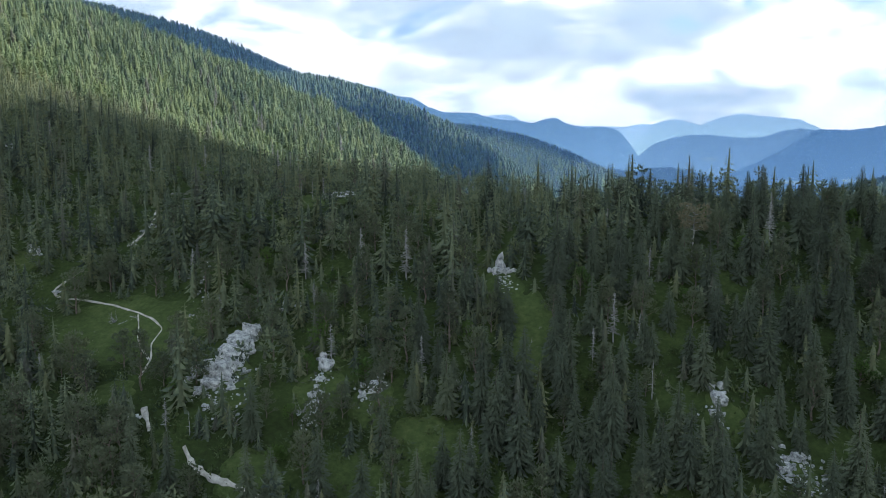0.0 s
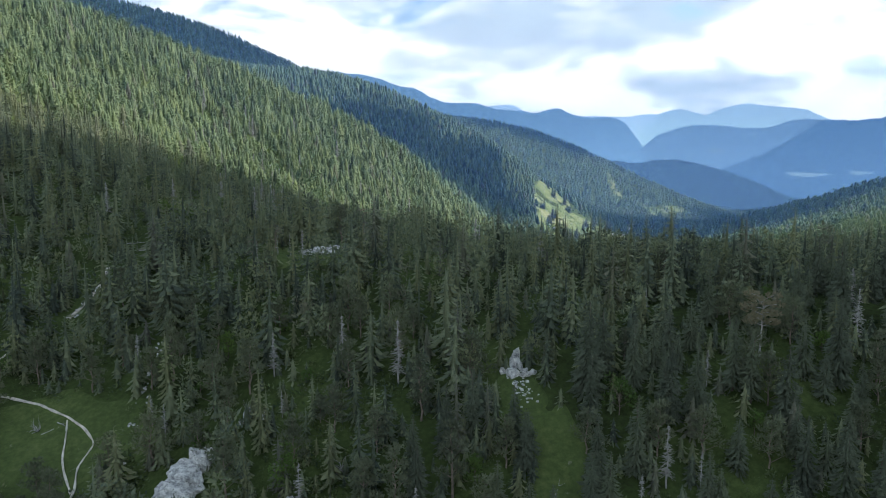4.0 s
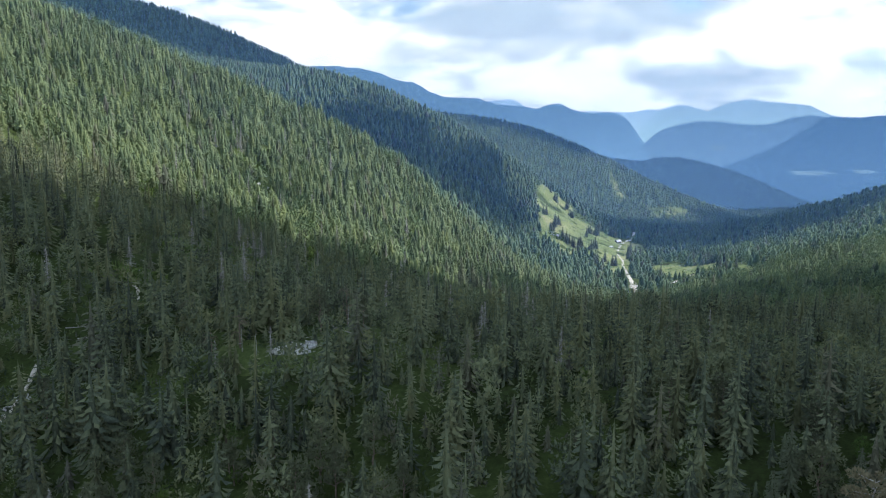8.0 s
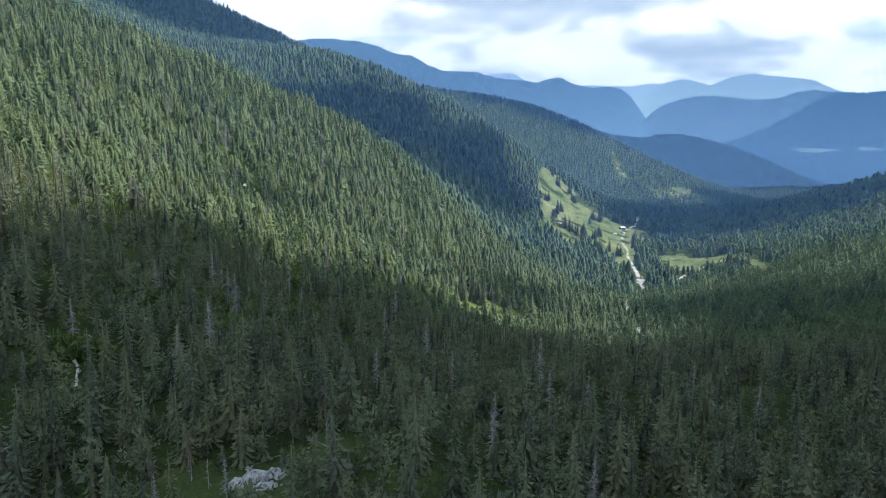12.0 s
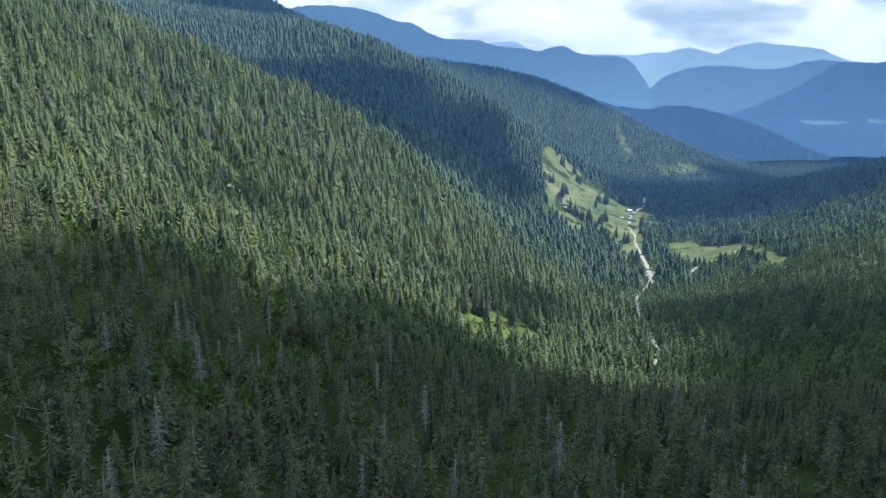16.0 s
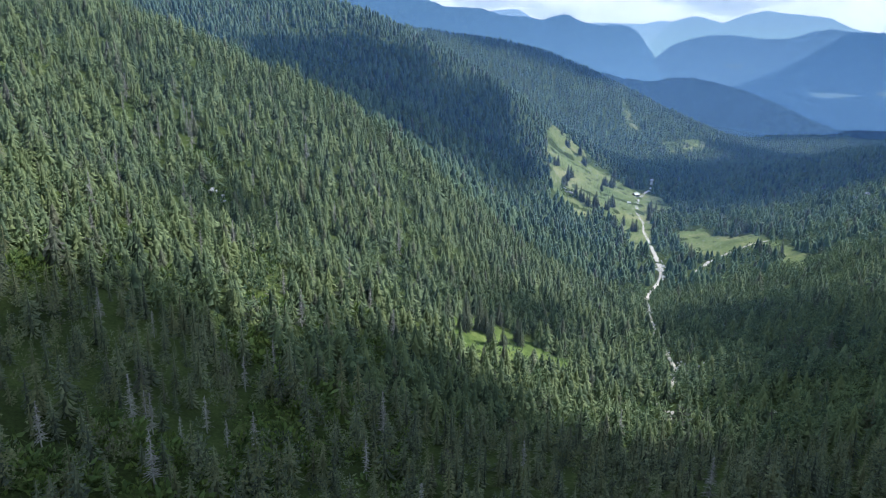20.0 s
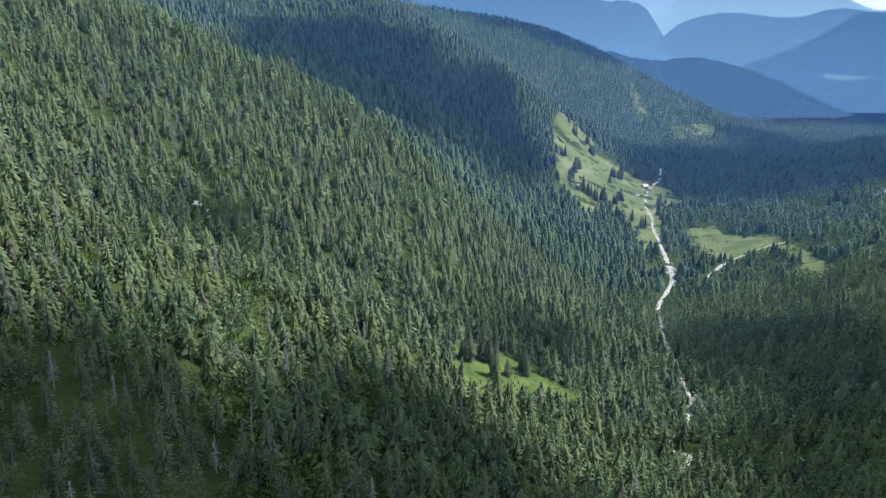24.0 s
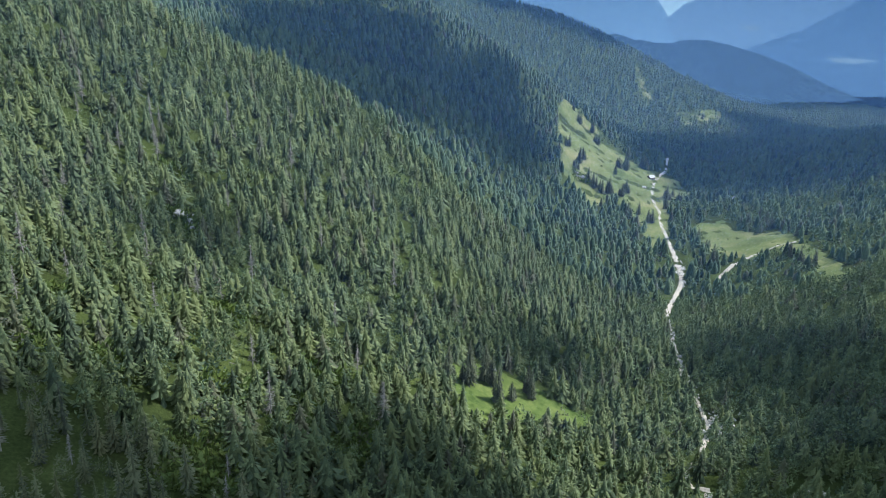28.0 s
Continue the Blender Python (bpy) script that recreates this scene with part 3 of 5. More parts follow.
def ribbon(name, line, width, mat, label, seed, lift=0.12, step=2.5):
    """A track laid over the ground, with uneven edges and some thickness."""
    pts, rng = [], np.random.default_rng(seed)
    for (ax, ay), (bx, by) in zip(line, line[1:]):
        n = max(2, int(math.hypot(bx - ax, by - ay) / step))
        for k in range(n):
            pts.append((ax + (bx - ax) * k / n, ay + (by - ay) * k / n))
    pts = np.array(pts + [line[-1]])
    if len(pts) > 8:
        for _ in range(3):
            pts[1:-1] = (pts[:-2] + 2 * pts[1:-1] + pts[2:]) / 4
    d = np.gradient(pts, axis=0)
    d /= np.linalg.norm(d, axis=1)[:, None] + 1e-9
    side = np.stack([-d[:, 1], d[:, 0]], 1)
    verts, across = [], (-1.0, -0.8, -0.3, 0.3, 0.8, 1.0)
    for p, s in zip(pts, side):
        w = width * 0.5 * rng.uniform(0.45, 1.5)
        for k, a in enumerate(across):
            q = p + s * a * w
            verts.append((q[0], q[1], z_at(q[0], q[1]) + (lift if 0 < k < 5 else lift - 0.3) + rng.uniform(-0.02, 0.04)))
    faces = [(r * 6 + k, r * 6 + k + 1, r * 6 + k + 7, r * 6 + k + 6) for r in range(len(pts) - 1) for k in range(5)]
    return tagged(link(name, verts, faces, mat, smooth=True), label, "track", kind="structure")


ribbon("road_valley", VALLEY_TRACK[:15], 4.4, gravel, "pale gravel forest road along the stream", 1, 0.35)
ribbon("stream_bed", VALLEY_TRACK[15:], 2.6, gravel, "dry stream bed of pale limestone rubble", 7, 0.3)
ribbon("road_meadow", MEADOW_TRACK, 4.2, gravel, "pale gravel road across a pasture", 2, 0.35)
ribbon("road_bend", BEND_TRACK, 3.2, gravel, "bend of a pale gravel road", 3, 0.3)
ribbon("road_gully", GULLY_TRACK, 3.2, gravel, "hairpin of a pale gravel road", 4, 0.3)
ribbon("footpath", FOOTPATH, 0.40, gravel, "trodden pale limestone footpath through grass", 5, 0.42, 1.2)
ribbon("footpath_top", FOOTPATH_TOP, 0.8, gravel, "stony upper bend of the limestone footpath", 9, 0.5, 1.2)
ribbon("footpath_low", FOOTPATH_LOW, 1.0, gravel, "washed-out stony stretch of the footpath", 10, 0.5, 1.0)
ribbon("footpath_foot", FOOTPATH_FOOT, 1.15, gravel, "broad pale gravel foot of the path", 11, 0.6, 1.0)
ribbon("footpath_high", FOOTPATH_HIGH, 0.8, gravel, "far upper stretch of the pale limestone footpath", 8, 0.46, 1.2)
ribbon("footpath_fork", FOOTPATH_FORK, 0.36, gravel, "side branch of the trodden footpath", 6, 0.45, 1.2)


def meadow_sheet(name, e, label, mat):
    """A sward lying on the ground, with an uneven edge."""
    ex, ey, rx, ry, turn = e
    a0 = radians(turn)
    verts, faces, rings, around = [], [], 9, 40
    for r in range(rings + 1):
        for k in range(around):
            a = 2 * math.pi * k / around
            f = r / rings * (1 + 0.12 * math.sin(3 * a + ex) + 0.08 * math.sin(7 * a + ey))
            u, v = rx * f * math.cos(a), ry * f * math.sin(a)
            x, y = ex + u * math.cos(a0) - v * math.sin(a0), ey + u * math.sin(a0) + v * math.cos(a0)
            verts.append((x, y, (0.2 if r < rings else -0.4)))
    verts = np.array(verts)
    verts[:, 2] += land(verts[:, 0], verts[:, 1])
    for r in range(rings):
        for k in range(around):
            n = (k + 1) % around
            faces.append((r * around + k, r * around + n, (r + 1) * around + n, (r + 1) * around + k))
    return tagged(link(name, verts, faces, mat, smooth=True), label, "meadow", kind="structure")


def pasture_sheet(name, outline, step, label, mat=pasture):
    """A sward filling an outline, laid on the ground."""
    ox, oy = np.array(outline, float).T
    X, Y = np.meshgrid(np.arange(ox.min() - 12, ox.max() + 12, step), np.arange(oy.min() - 12, oy.max() + 12, step))
    n = X.shape[1]
    i, j = np.meshgrid(np.arange(n - 1), np.arange(X.shape[0] - 1))
    c = (j * n + i).ravel()
    mx, my = X.ravel()[c] + step / 2, Y.ravel()[c] + step / 2
    c = c[within(mx + 5 * ripple(mx, my, 35, 61), my + 5 * ripple(mx, my, 35, 62), outline)]
    used, back = np.unique(np.stack([c, c + 1, c + n + 1, c + n], 1), return_inverse=True)
    x, y = X.ravel()[used], Y.ravel()[used]
    ob = link(name, np.stack([x, y, land(x, y) + 0.35], 1), back.reshape(-1, 4), mat, smooth=True)
    return tagged(ob, label, "meadow", kind="structure")


for k, e in enumerate(MEADOWS):
    pasture_sheet("meadow_%d" % (k + 1), e, 3.0 if k < 2 else 1.2, "sunlit yellow-green mountain pasture", pasture if k < 2 else clearing_grass)
for k, e in enumerate(GLADES):
    meadow_sheet("glade_%d" % (k + 1), (e[0], e[1], e[2] * 1.2, e[3] * 1.2, e[4]), "grassy glade with moss and a few stones", grass)

# ---- trees ----


def tiers(rng, height, radius, count, points):
    """A spruce seen from afar: short ragged skirts of boughs one over another."""
    verts, faces = [], []
    bend = rng.uniform(-0.015, 0.015, 2)
    for k in range(count):
        f = (k + rng.uniform(-0.15, 0.15)) / count if k else 0.0
        base = height * (0.08 + 0.80 * f)
        top = height if k == count - 1 else min(height, base + height * (0.16 + 0.8 / count))
        r = radius * (1 - f) ** 0.85 * rng.uniform(0.85, 1.12)
        s = len(verts)
        verts.append((bend[0] * top, bend[1] * top, top))
        turn = rng.uniform(0, 6)
        for q in range(points):
            a = turn + 2 * math.pi * (q + rng.uniform(-0.25, 0.25)) / points
            out = q % 2
            rr = r * (rng.uniform(0.75, 1.35) if out else rng.uniform(0.28, 0.6))
            verts.append((bend[0] * base + rr * math.cos(a), bend[1] * base + rr * math.sin(a), base + (rng.uniform(-0.7, 0.25) if out else rng.uniform(0.3, 0.9)) * height / 12))
        faces += [(s, s + 1 + q, s + 1 + (q + 1) % points) for q in range(points)]
    return np.array(verts), np.array(faces)


def spruce_shape(rng, height, radius, whorls, boughs, low=0.06, rich=0):
    """A spruce: whorls of drooping boughs round a slim dark core. rich: small sprays along each bough."""
    verts, faces = [], []
    bend, swell = rng.uniform(-0.018, 0.018, 2), rng.uniform(1.35, 2.2) if not rich else rng.uniform(1.1, 1.7)
    p1, p2 = rng.uniform(0, 6.3, 2)

    def at(r, a, z):
        verts.append((bend[0] * z + r * math.cos(a), bend[1] * z + r * math.sin(a), z))
        return len(verts) - 1
    rings = []
    for f in (0.0, 0.38, 0.72):
        thick = radius * (1 - f ** swell) ** 0.9 * (0.58 if whorls < 5 else 0.42 if not rich else 0.24)
        rings.append([at(thick * rng.uniform(0.75, 1.2), 2 * math.pi * (q + rng.uniform(-0.2, 0.2)) / 6 + p1 + f, height * (low * 0.7 + (1 - low) * f)) for q in range(6)])
    tip = at(0, 0, height)
    for lower, upper in zip(rings, rings[1:]):
        for q in range(6):
            n = (q + 1) % 6
            faces += [(lower[q], lower[n], upper[n]), (lower[q], upper[n], upper[q])]
    faces += [(rings[2][q], rings[2][(q + 1) % 6], tip) for q in range(6)]
    for k in range(whorls):
        f = min(0.985, max(0.0, (k + rng.uniform(-0.25, 0.25) + 0.15) / whorls))
        z = height * (low + (1 - low) * f)
        girth = radius * (1 - f ** swell) ** 0.9 * min(1.0, 0.78 + f * 2.0) + 0.14
        n = max(4, round(boughs * (0.60 + 0.40 * (1 - f))))
        turn = rng.uniform(0, 6.3)
        for q in range(n):
            if rng.uniform() < 0.07:
                continue
            a = turn + 2 * math.pi * (q + rng.uniform(-0.22, 0.22)) / n
            r = girth * rng.uniform(0.62, 1.22) * (1 + 0.12 * math.sin(2 * a + p1) + 0.10 * math.sin(3 * a + p2 + 6 * f))
            fall = ((0.80 if not rich else 0.55) - 0.35 * f + rng.uniform(-0.2, 0.2)) * r
            half, mid = rng.uniform(0.7, 1.3) * math.pi * (0.56 if rich < 2 else 0.55) / n, rng.uniform(0.52, 0.70)
            b, e = at(0.25 * r, a, z - 0.15 * fall), at(r, a, z - fall)
            left = at(r * mid, a - half, z - fall * mid - 0.16 * r)
            right = at(r * mid, a + half, z - fall * mid - 0.16 * r)
            faces += [(b, left, e), (b, e, right)]
            for u in range(rich):
                g = rng.uniform(0.45, 1.0)
                s, rr = (-1 if u % 2 else 1), r * g
                w = s * half * rng.uniform(0.3, 1.1) * (1.3 - g)
                y0 = z - fall * g
                long = 0.16 * r + rng.uniform(0.10, 0.28)
                faces.append((at(rr * 0.93, a + w * 0.4, y0 + 0.02), at(rr + 0.09, a + w * 0.6 + s * 0.06, y0 - 0.04), at(rr + 0.05, a + w * 1.5, y0 - long)))
    return np.array(verts), np.array(faces)


def tufts_of(rng, centres, sizes, per, size):
    """Crowns of small leaf sprays scattered through clumps."""
    verts, faces = [], []
    for c, s in zip(centres, sizes):
        for _ in range(per):
            d = rng.normal(size=3)
            d /= np.linalg.norm(d)
            p = np.array(c) + d * np.array(s) * rng.uniform(0.55, 1.0) ** 0.6
            u = np.cross(d, rng.normal(size=3))
            u /= np.linalg.norm(u) + 1e-9
            v = np.cross(d, u)
            out = d * 0.8 + v * rng.uniform(-1, 1) + (0, 0, 0.35)
            k, q = len(verts), size * rng.uniform(0.6, 1.5)
            verts += [p - u * q * 0.42, p + u * q * 0.42, p + out * q, p - out * q * 0.7 + u * q * rng.uniform(-0.6, 0.6)]
            faces += [(k, k + 1, k + 2), (k, k + 3, k + 1)]
    return np.array(verts), np.array(faces)


def limb(verts, faces, a, b, ra, rb, sides=5):
    a, b = np.array(a, float), np.array(b, float)
    d = (b - a) / (np.linalg.norm(b - a) + 1e-9)
    u = np.cross(d, (0.3, 0.9, 0.1))
    u /= np.linalg.norm(u)
    v = np.cross(d, u)
    s = len(verts)
    for c, r in ((a, ra), (b, rb)):
        for k in range(sides):
            t = 2 * math.pi * k / sides
            verts.append(tuple(c + r * (u * math.cos(t) + v * math.sin(t))))
    for k in range(sides):
        n = (k + 1) % sides
        faces += [(s + k, s + n, s + sides + n), (s + k, s + sides + n, s + sides + k)]


def trunk_of(rng, height, r0, bends=5, sides=7, sway=0.05):
    verts, faces = [], []
    p = np.array((0.0, 0.0, -0.6))
    for k in range(bends):
        f = (k + 1) / bends
        q = np.array((rng.uniform(-sway, sway) * height * 0.3, rng.uniform(-sway, sway) * height * 0.3, height * f))
        limb(verts, faces, p, q, r0 * (1 - k / bends * 0.92), r0 * (1 - (k + 1) / bends * 0.92), sides)
        p = q
    return verts, faces


class Kind:
    """A tree's meshes, built once and shared."""

    def __init__(self, name, parts):
        self.name, self.meshes = name, []
        for pname, (v, f), mat, label in parts:
            ob = link(pname, v, f, mat)
            self.meshes.append((pname, ob.data, label))
            bpy.data.objects.remove(ob)

    def plant(self, x, y, size, turn, label, category, group, sink=0.0, tilt=0.0):
        root = new(self.name)
        root.matrix_world = pose(x, y, z_at(x, y) - sink, tilt, 0, turn) @ Matrix.Diagonal((size, size, size, 1))
        tagged(root, label, category, group)
        for pname, me, plabel in self.meshes:
            ob = new(pname, me)
            ob.parent = root
            tagged(ob, plabel, kind="stuff" if pname == "bare_crown" else "")
        return root


def make_spruce(seed, height, radius, low):
    rng = np.random.default_rng(seed)
    return Kind("spruce_tree", [("trunk", trunk_of(rng, height * 0.97, height * 0.014, sway=0.02), bark, ""),
                                ("crown", spruce_shape(rng, height, radius, int(height * 2.4), 11, low, 2), spruce_green, "")])


def make_pine(seed, height, spread_r, clumps, bare=0.28):
    rng = np.random.default_rng(seed)
    tv, tf = trunk_of(rng, height * 0.92, height * 0.02, 6, 7, 0.12)
    centres, sizes = [], []
    for k in range(clumps):
        f = bare + (1 - bare) * (k + 0.5) / clumps
        a, r = k * 2.4 + rng.uniform(-0.4, 0.4), spread_r * (1.25 - f) * rng.uniform(0.5, 1.15)
        c = (r * math.cos(a), r * math.sin(a), height * f * rng.uniform(0.95, 1.03))
        limb(tv, tf, (0, 0, c[2] - 0.5 * r - 0.3), c, 0.08, 0.03, 4)
        centres.append(c)
        s = spread_r * rng.uniform(0.32, 0.52)
        sizes.append((s, s, s * 0.5))
    return Kind("pine_tree", [("trunk", (tv, tf), pine_bark, "pale reddish trunk and limbs"), ("crown", tufts_of(rng, centres, sizes, 74, 0.30), pine_green, "")])


def make_snag(seed, height, twigs, thick=0.017):
    rng = np.random.default_rng(seed)
    tv, tf = trunk_of(rng, height, height * thick, 6, 6, 0.04)
    bv, bf = [], []
    for k in range(twigs):
        f = rng.uniform(0.18, 0.97)
        a, r = rng.uniform(0, 6.3), (1.05 - f) * height * 0.16 * rng.uniform(0.4, 1.3) + 0.15
        s = len(bv)
        limb(bv, bf, (0, 0, height * f), (r * math.cos(a), r * math.sin(a), height * f - r * rng.uniform(-0.1, 0.6)), 0.065, 0.03, 3)
    return Kind("dead_tree", [("trunk", (tv, tf), dead_wood, "bare silver-grey trunk"), ("bare_crown", (bv, bf), dead_wood, "")])


def make_leafy(seed, height, r):
    rng = np.random.default_rng(seed)
    tv, tf = trunk_of(rng, height * 0.6, height * 0.02, 3, 6, 0.15)
    centres, sizes = [], []
    for k in range(11):
        a, q, f = rng.uniform(0, 6.3), r * rng.uniform(0.1, 0.75), rng.uniform(0.3, 0.88)
        c = (q * math.cos(a), q * math.sin(a), height * f)
        limb(tv, tf, (0, 0, height * f * 0.5), c, 0.06, 0.02, 4)
        centres.append(c)
        s = r * rng.uniform(0.3, 0.5)
        sizes.append((s, s, s * 0.8))
    return Kind("broadleaf_tree", [("trunk", (tv, tf), bark, ""), ("crown", tufts_of(rng, centres, sizes, 60, 0.22), leaf_green, "")])


SPRUCES = [make_spruce(100 + k, h, r, low) for k, (h, r, low) in enumerate([(13, 2.5, 0.06), (11, 2.3, 0.04), (14.5, 2.4, 0.12), (9, 2.1, 0.03), (12, 1.9, 0.08), (15, 2.8, 0.1), (7, 1.8, 0.02)])]
PINES = [make_pine(200 + k, h, r, n) for k, (h, r, n) in enumerate([(10, 3.0, 13), (11.5, 2.8, 12), (8.5, 2.7, 12), (9.5, 3.4, 14)])]
SNAGS = [make_snag(300 + k, h, n) for k, (h, n) in enumerate([(10, 120), (12, 170), (8, 80), (8, 18)])]
LEAFY = [make_leafy(400 + k, h, r) for k, (h, r) in enumerate([(5, 2.3), (6.5, 2.8), (3.5, 2.0)])]

pick = np.random.default_rng(7)


def scatter(x0, x1, y0, y1, step, seed):
    """Tree places on a jittered grid, clear of open ground."""
    rng = np.random.default_rng(seed)
    half = 0.75 * max(x1 - x0, y1 - y0)
    A, B = np.meshgrid(np.arange(-half, half, step), np.arange(-half, half, step))
    A, B = A + rng.uniform(-0.6, 0.6, A.shape) * step, B + rng.uniform(-0.6, 0.6, A.shape) * step
    X, Y = ((x0 + x1) / 2 + A * 0.883 - B * 0.469).ravel(), ((y0 + y1) / 2 + A * 0.469 + B * 0.883).ravel()
    box = (X > x0) & (X < x1) & (Y > y0) & (Y < y1)
    X, Y = X[box], Y[box]
    keep = ~open_ground(X, Y) & (rng.uniform(size=X.shape) < 0.93) & (ripple(X, Y, 26, 77) + ripple(X, Y, 11, 78) + rng.uniform(-0.5, 0.5, X.shape) > -1.35)
    for sx, sy, *_ in LONE_PINES + LONE_SNAGS + [(59.5, 181)]:
        keep &= ~((np.abs(X - sx) < 3.6) & (Y > sy - 8) & (Y < sy + 3.5))
    return X[keep], Y[keep]


# landmark trees of the knoll
def plant_all(kinds, places, label, category, group):
    for x, y, size, k in places:
        kinds[k % len(kinds)].plant(x, y, size, pick.uniform(0, 360), label, category, group)


LONE_PINES = [(67, 185, 1.0, 3), (-30, 262, 1.1, 0), (-20, 266, 0.95, 2)]
plant_all(PINES, LONE_PINES, "tall sparse mountain pine with a flat open crown", "tree", "pines on the knoll")
LONE_SNAGS = [(-67, 203, 0.95, 0), (-58, 186, 0.8, 2), (-9, 186, 1.1, 1), (-24, 160, 0.85, 0), (-93, 164, 0.8, 2), (-90, 166, 0.7, 0), (-23, 261, 0.9, 3), (-42, 247, 0.8, 3), (-38, 244, 0.8, 0),
              (-46, 250, 0.75, 3), (-50, 243, 0.7, 0), (11, 283, 0.9, 1), (26, 246, 0.9, 1), (-35, 193, 0.8, 1), (36, 158, 0.9, 1), (48, 176, 0.9, 2), (-78, 391, 1.1, 1), (-71, 392, 0.8, 0),
              (-53, 398, 1.05, 1), (-60, 396, 0.9, 0), (-96, 312, 1.0, 1), (78, 182, 1.0, 1), (84, 196, 0.9, 0), (-152, 300, 1, 1), (-207, 712, 1.5, 1), (-205, 700, 1.3, 0), (-180, 690, 1.3, 1), (-150, 560, 1.1, 1), (-84, 393, 1.3, 1), (-82, 397, 1.0, 0), (-96, 370, 1.1, 1), (-64, 471, 0.9, 0), (-101, 455, 1.0, 0), (75, 502, 1.3, 1), (-63, 295, 1.2, 1), (2, 320, 1.1, 1), (9, 260, 1.1, 0), (-6, 370, 1.3, 1),
              (38, 314, 1.1, 1), (-168, 709, 1.4, 1), (-168, 720, 1.3, 1), (-108, 585, 1.3, 1), (-99, 588, 1.2, 0), (-61, 459, 1.0, 0), (-117, 451, 1.1, 1), (80, 306, 1.1, 1)]
for x, y, size, k in [(-190 + 23 * q % 170, 500 + (q * 61) % 260, 1.35 + 0.25 * (q % 3), q) for q in range(24)] + [(-110 + (q * 47) % 190, 290 + (q * 29) % 150, 1.2 + 0.2 * (q % 3), q) for q in range(16)]:
    LONE_SNAGS.append((x, y, size, k % 3))
plant_all(SNAGS, LONE_SNAGS, "standing dead spruce, silver-grey and bare", "dead tree", "dead trees")

TAKEN = np.array([p[:2] for p in LONE_PINES + LONE_SNAGS])
tx, ty = scatter(-100, 118, 118, 236, 5.4, 71)
wedge = np.abs(tx) < 0.60 * ty + 8
tx, ty = tx[wedge], ty[wedge]
count = {"s": 0, "p": 0, "l": 0, "d": 0}
left_over = []
for x, y in zip(tx, ty):
    if np.min(np.hypot(TAKEN[:, 0] - x, TAKEN[:, 1] - y)) < 2.5:
        continue
    u = pick.uniform()
    piney = (0.38 if x < -8 else 0.16) if y < 212 else 0.08
    size = float(np.clip(pick.normal(0.98 if y < 205 else 0.86, 0.2), 0.45, 1.18))
    if u < 0.06 and count["l"] < 80:
        count["l"] += 1
        LEAFY[int(pick.integers(3))].plant(x, y, size, pick.uniform(0, 360), "small bright green broadleaf tree", "tree", "young broadleaf trees")
    elif u < 0.06 + piney and count["p"] < 290:
        count["p"] += 1
        PINES[int(pick.integers(4))].plant(x, y, size, pick.uniform(0, 360), "dull green mountain pine with a rounded crown", "tree", "pines on the knoll")
    elif u < 0.10 + piney and count["d"] < 16:
        count["d"] += 1
        SNAGS[int(pick.integers(4))].plant(x, y, size * 0.85, pick.uniform(0, 360), "standing dead spruce, silver-grey and bare", "dead tree", "dead trees")
    elif count["s"] < 185:
        count["s"] += 1
        SPRUCES[int(pick.integers(7))].plant(x, y, size * 1.05, pick.uniform(0, 360), "dark green spruce with drooping boughs", "tree", "spruces on the knoll")
    else:
        left_over.append((x, y))


def forest(name, xs, ys, shapes, mat, label, seed, lo, hi):
    """Many trees joined into one mesh: turned, sized copies of a few shapes."""
    rng = np.random.default_rng(seed)
    zs = land(xs, ys) - 0.3
    which = rng.integers(0, len(shapes), len(xs))
    size = np.clip(rng.normal((lo + hi) / 2, (hi - lo) / 2.9, len(xs)), lo * 0.6, hi * 1.06)
    size = size * (1 + 0.16 * ripple(xs, ys, 34, seed) + 0.10 * ripple(xs, ys, 90, seed + 1))
    slim = rng.uniform(0.85, 1.15, len(xs))
    turn = rng.uniform(0, 2 * np.pi, len(xs))
    V, F, T, base = [], [], [], 0
    mark = rng.uniform(0, 100, len(xs))
    for k, (sv, sf) in enumerate(shapes):
        sel = np.nonzero(which == k)[0]
        if not len(sel):
            continue
        c, s, g, w = np.cos(turn[sel])[:, None], np.sin(turn[sel])[:, None], size[sel][:, None], (size * slim)[sel][:, None]
        X = (sv[None, :, 0] * c - sv[None, :, 1] * s) * w + xs[sel][:, None]
        Y = (sv[None, :, 0] * s + sv[None, :, 1] * c) * w + ys[sel][:, None]
        Z = sv[None, :, 2] * g + zs[sel][:, None]
        V.append(np.stack([X, Y, Z], 2).reshape(-1, 3))
        T.append(np.repeat(mark[sel], len(sv)))
        F.append((sf[None] + (np.arange(len(sel)) * len(sv))[:, None, None]).reshape(-1, 3) + base)
        base += len(sel) * len(sv)
    ob = link(name, np.concatenate(V), np.concatenate(F), mat)
    ob.data.attributes.new("tree", "FLOAT", "POINT").data.foreach_set("value", np.concatenate(T).astype(np.float32))
    return tagged(ob, label, "forest", kind="stuff")


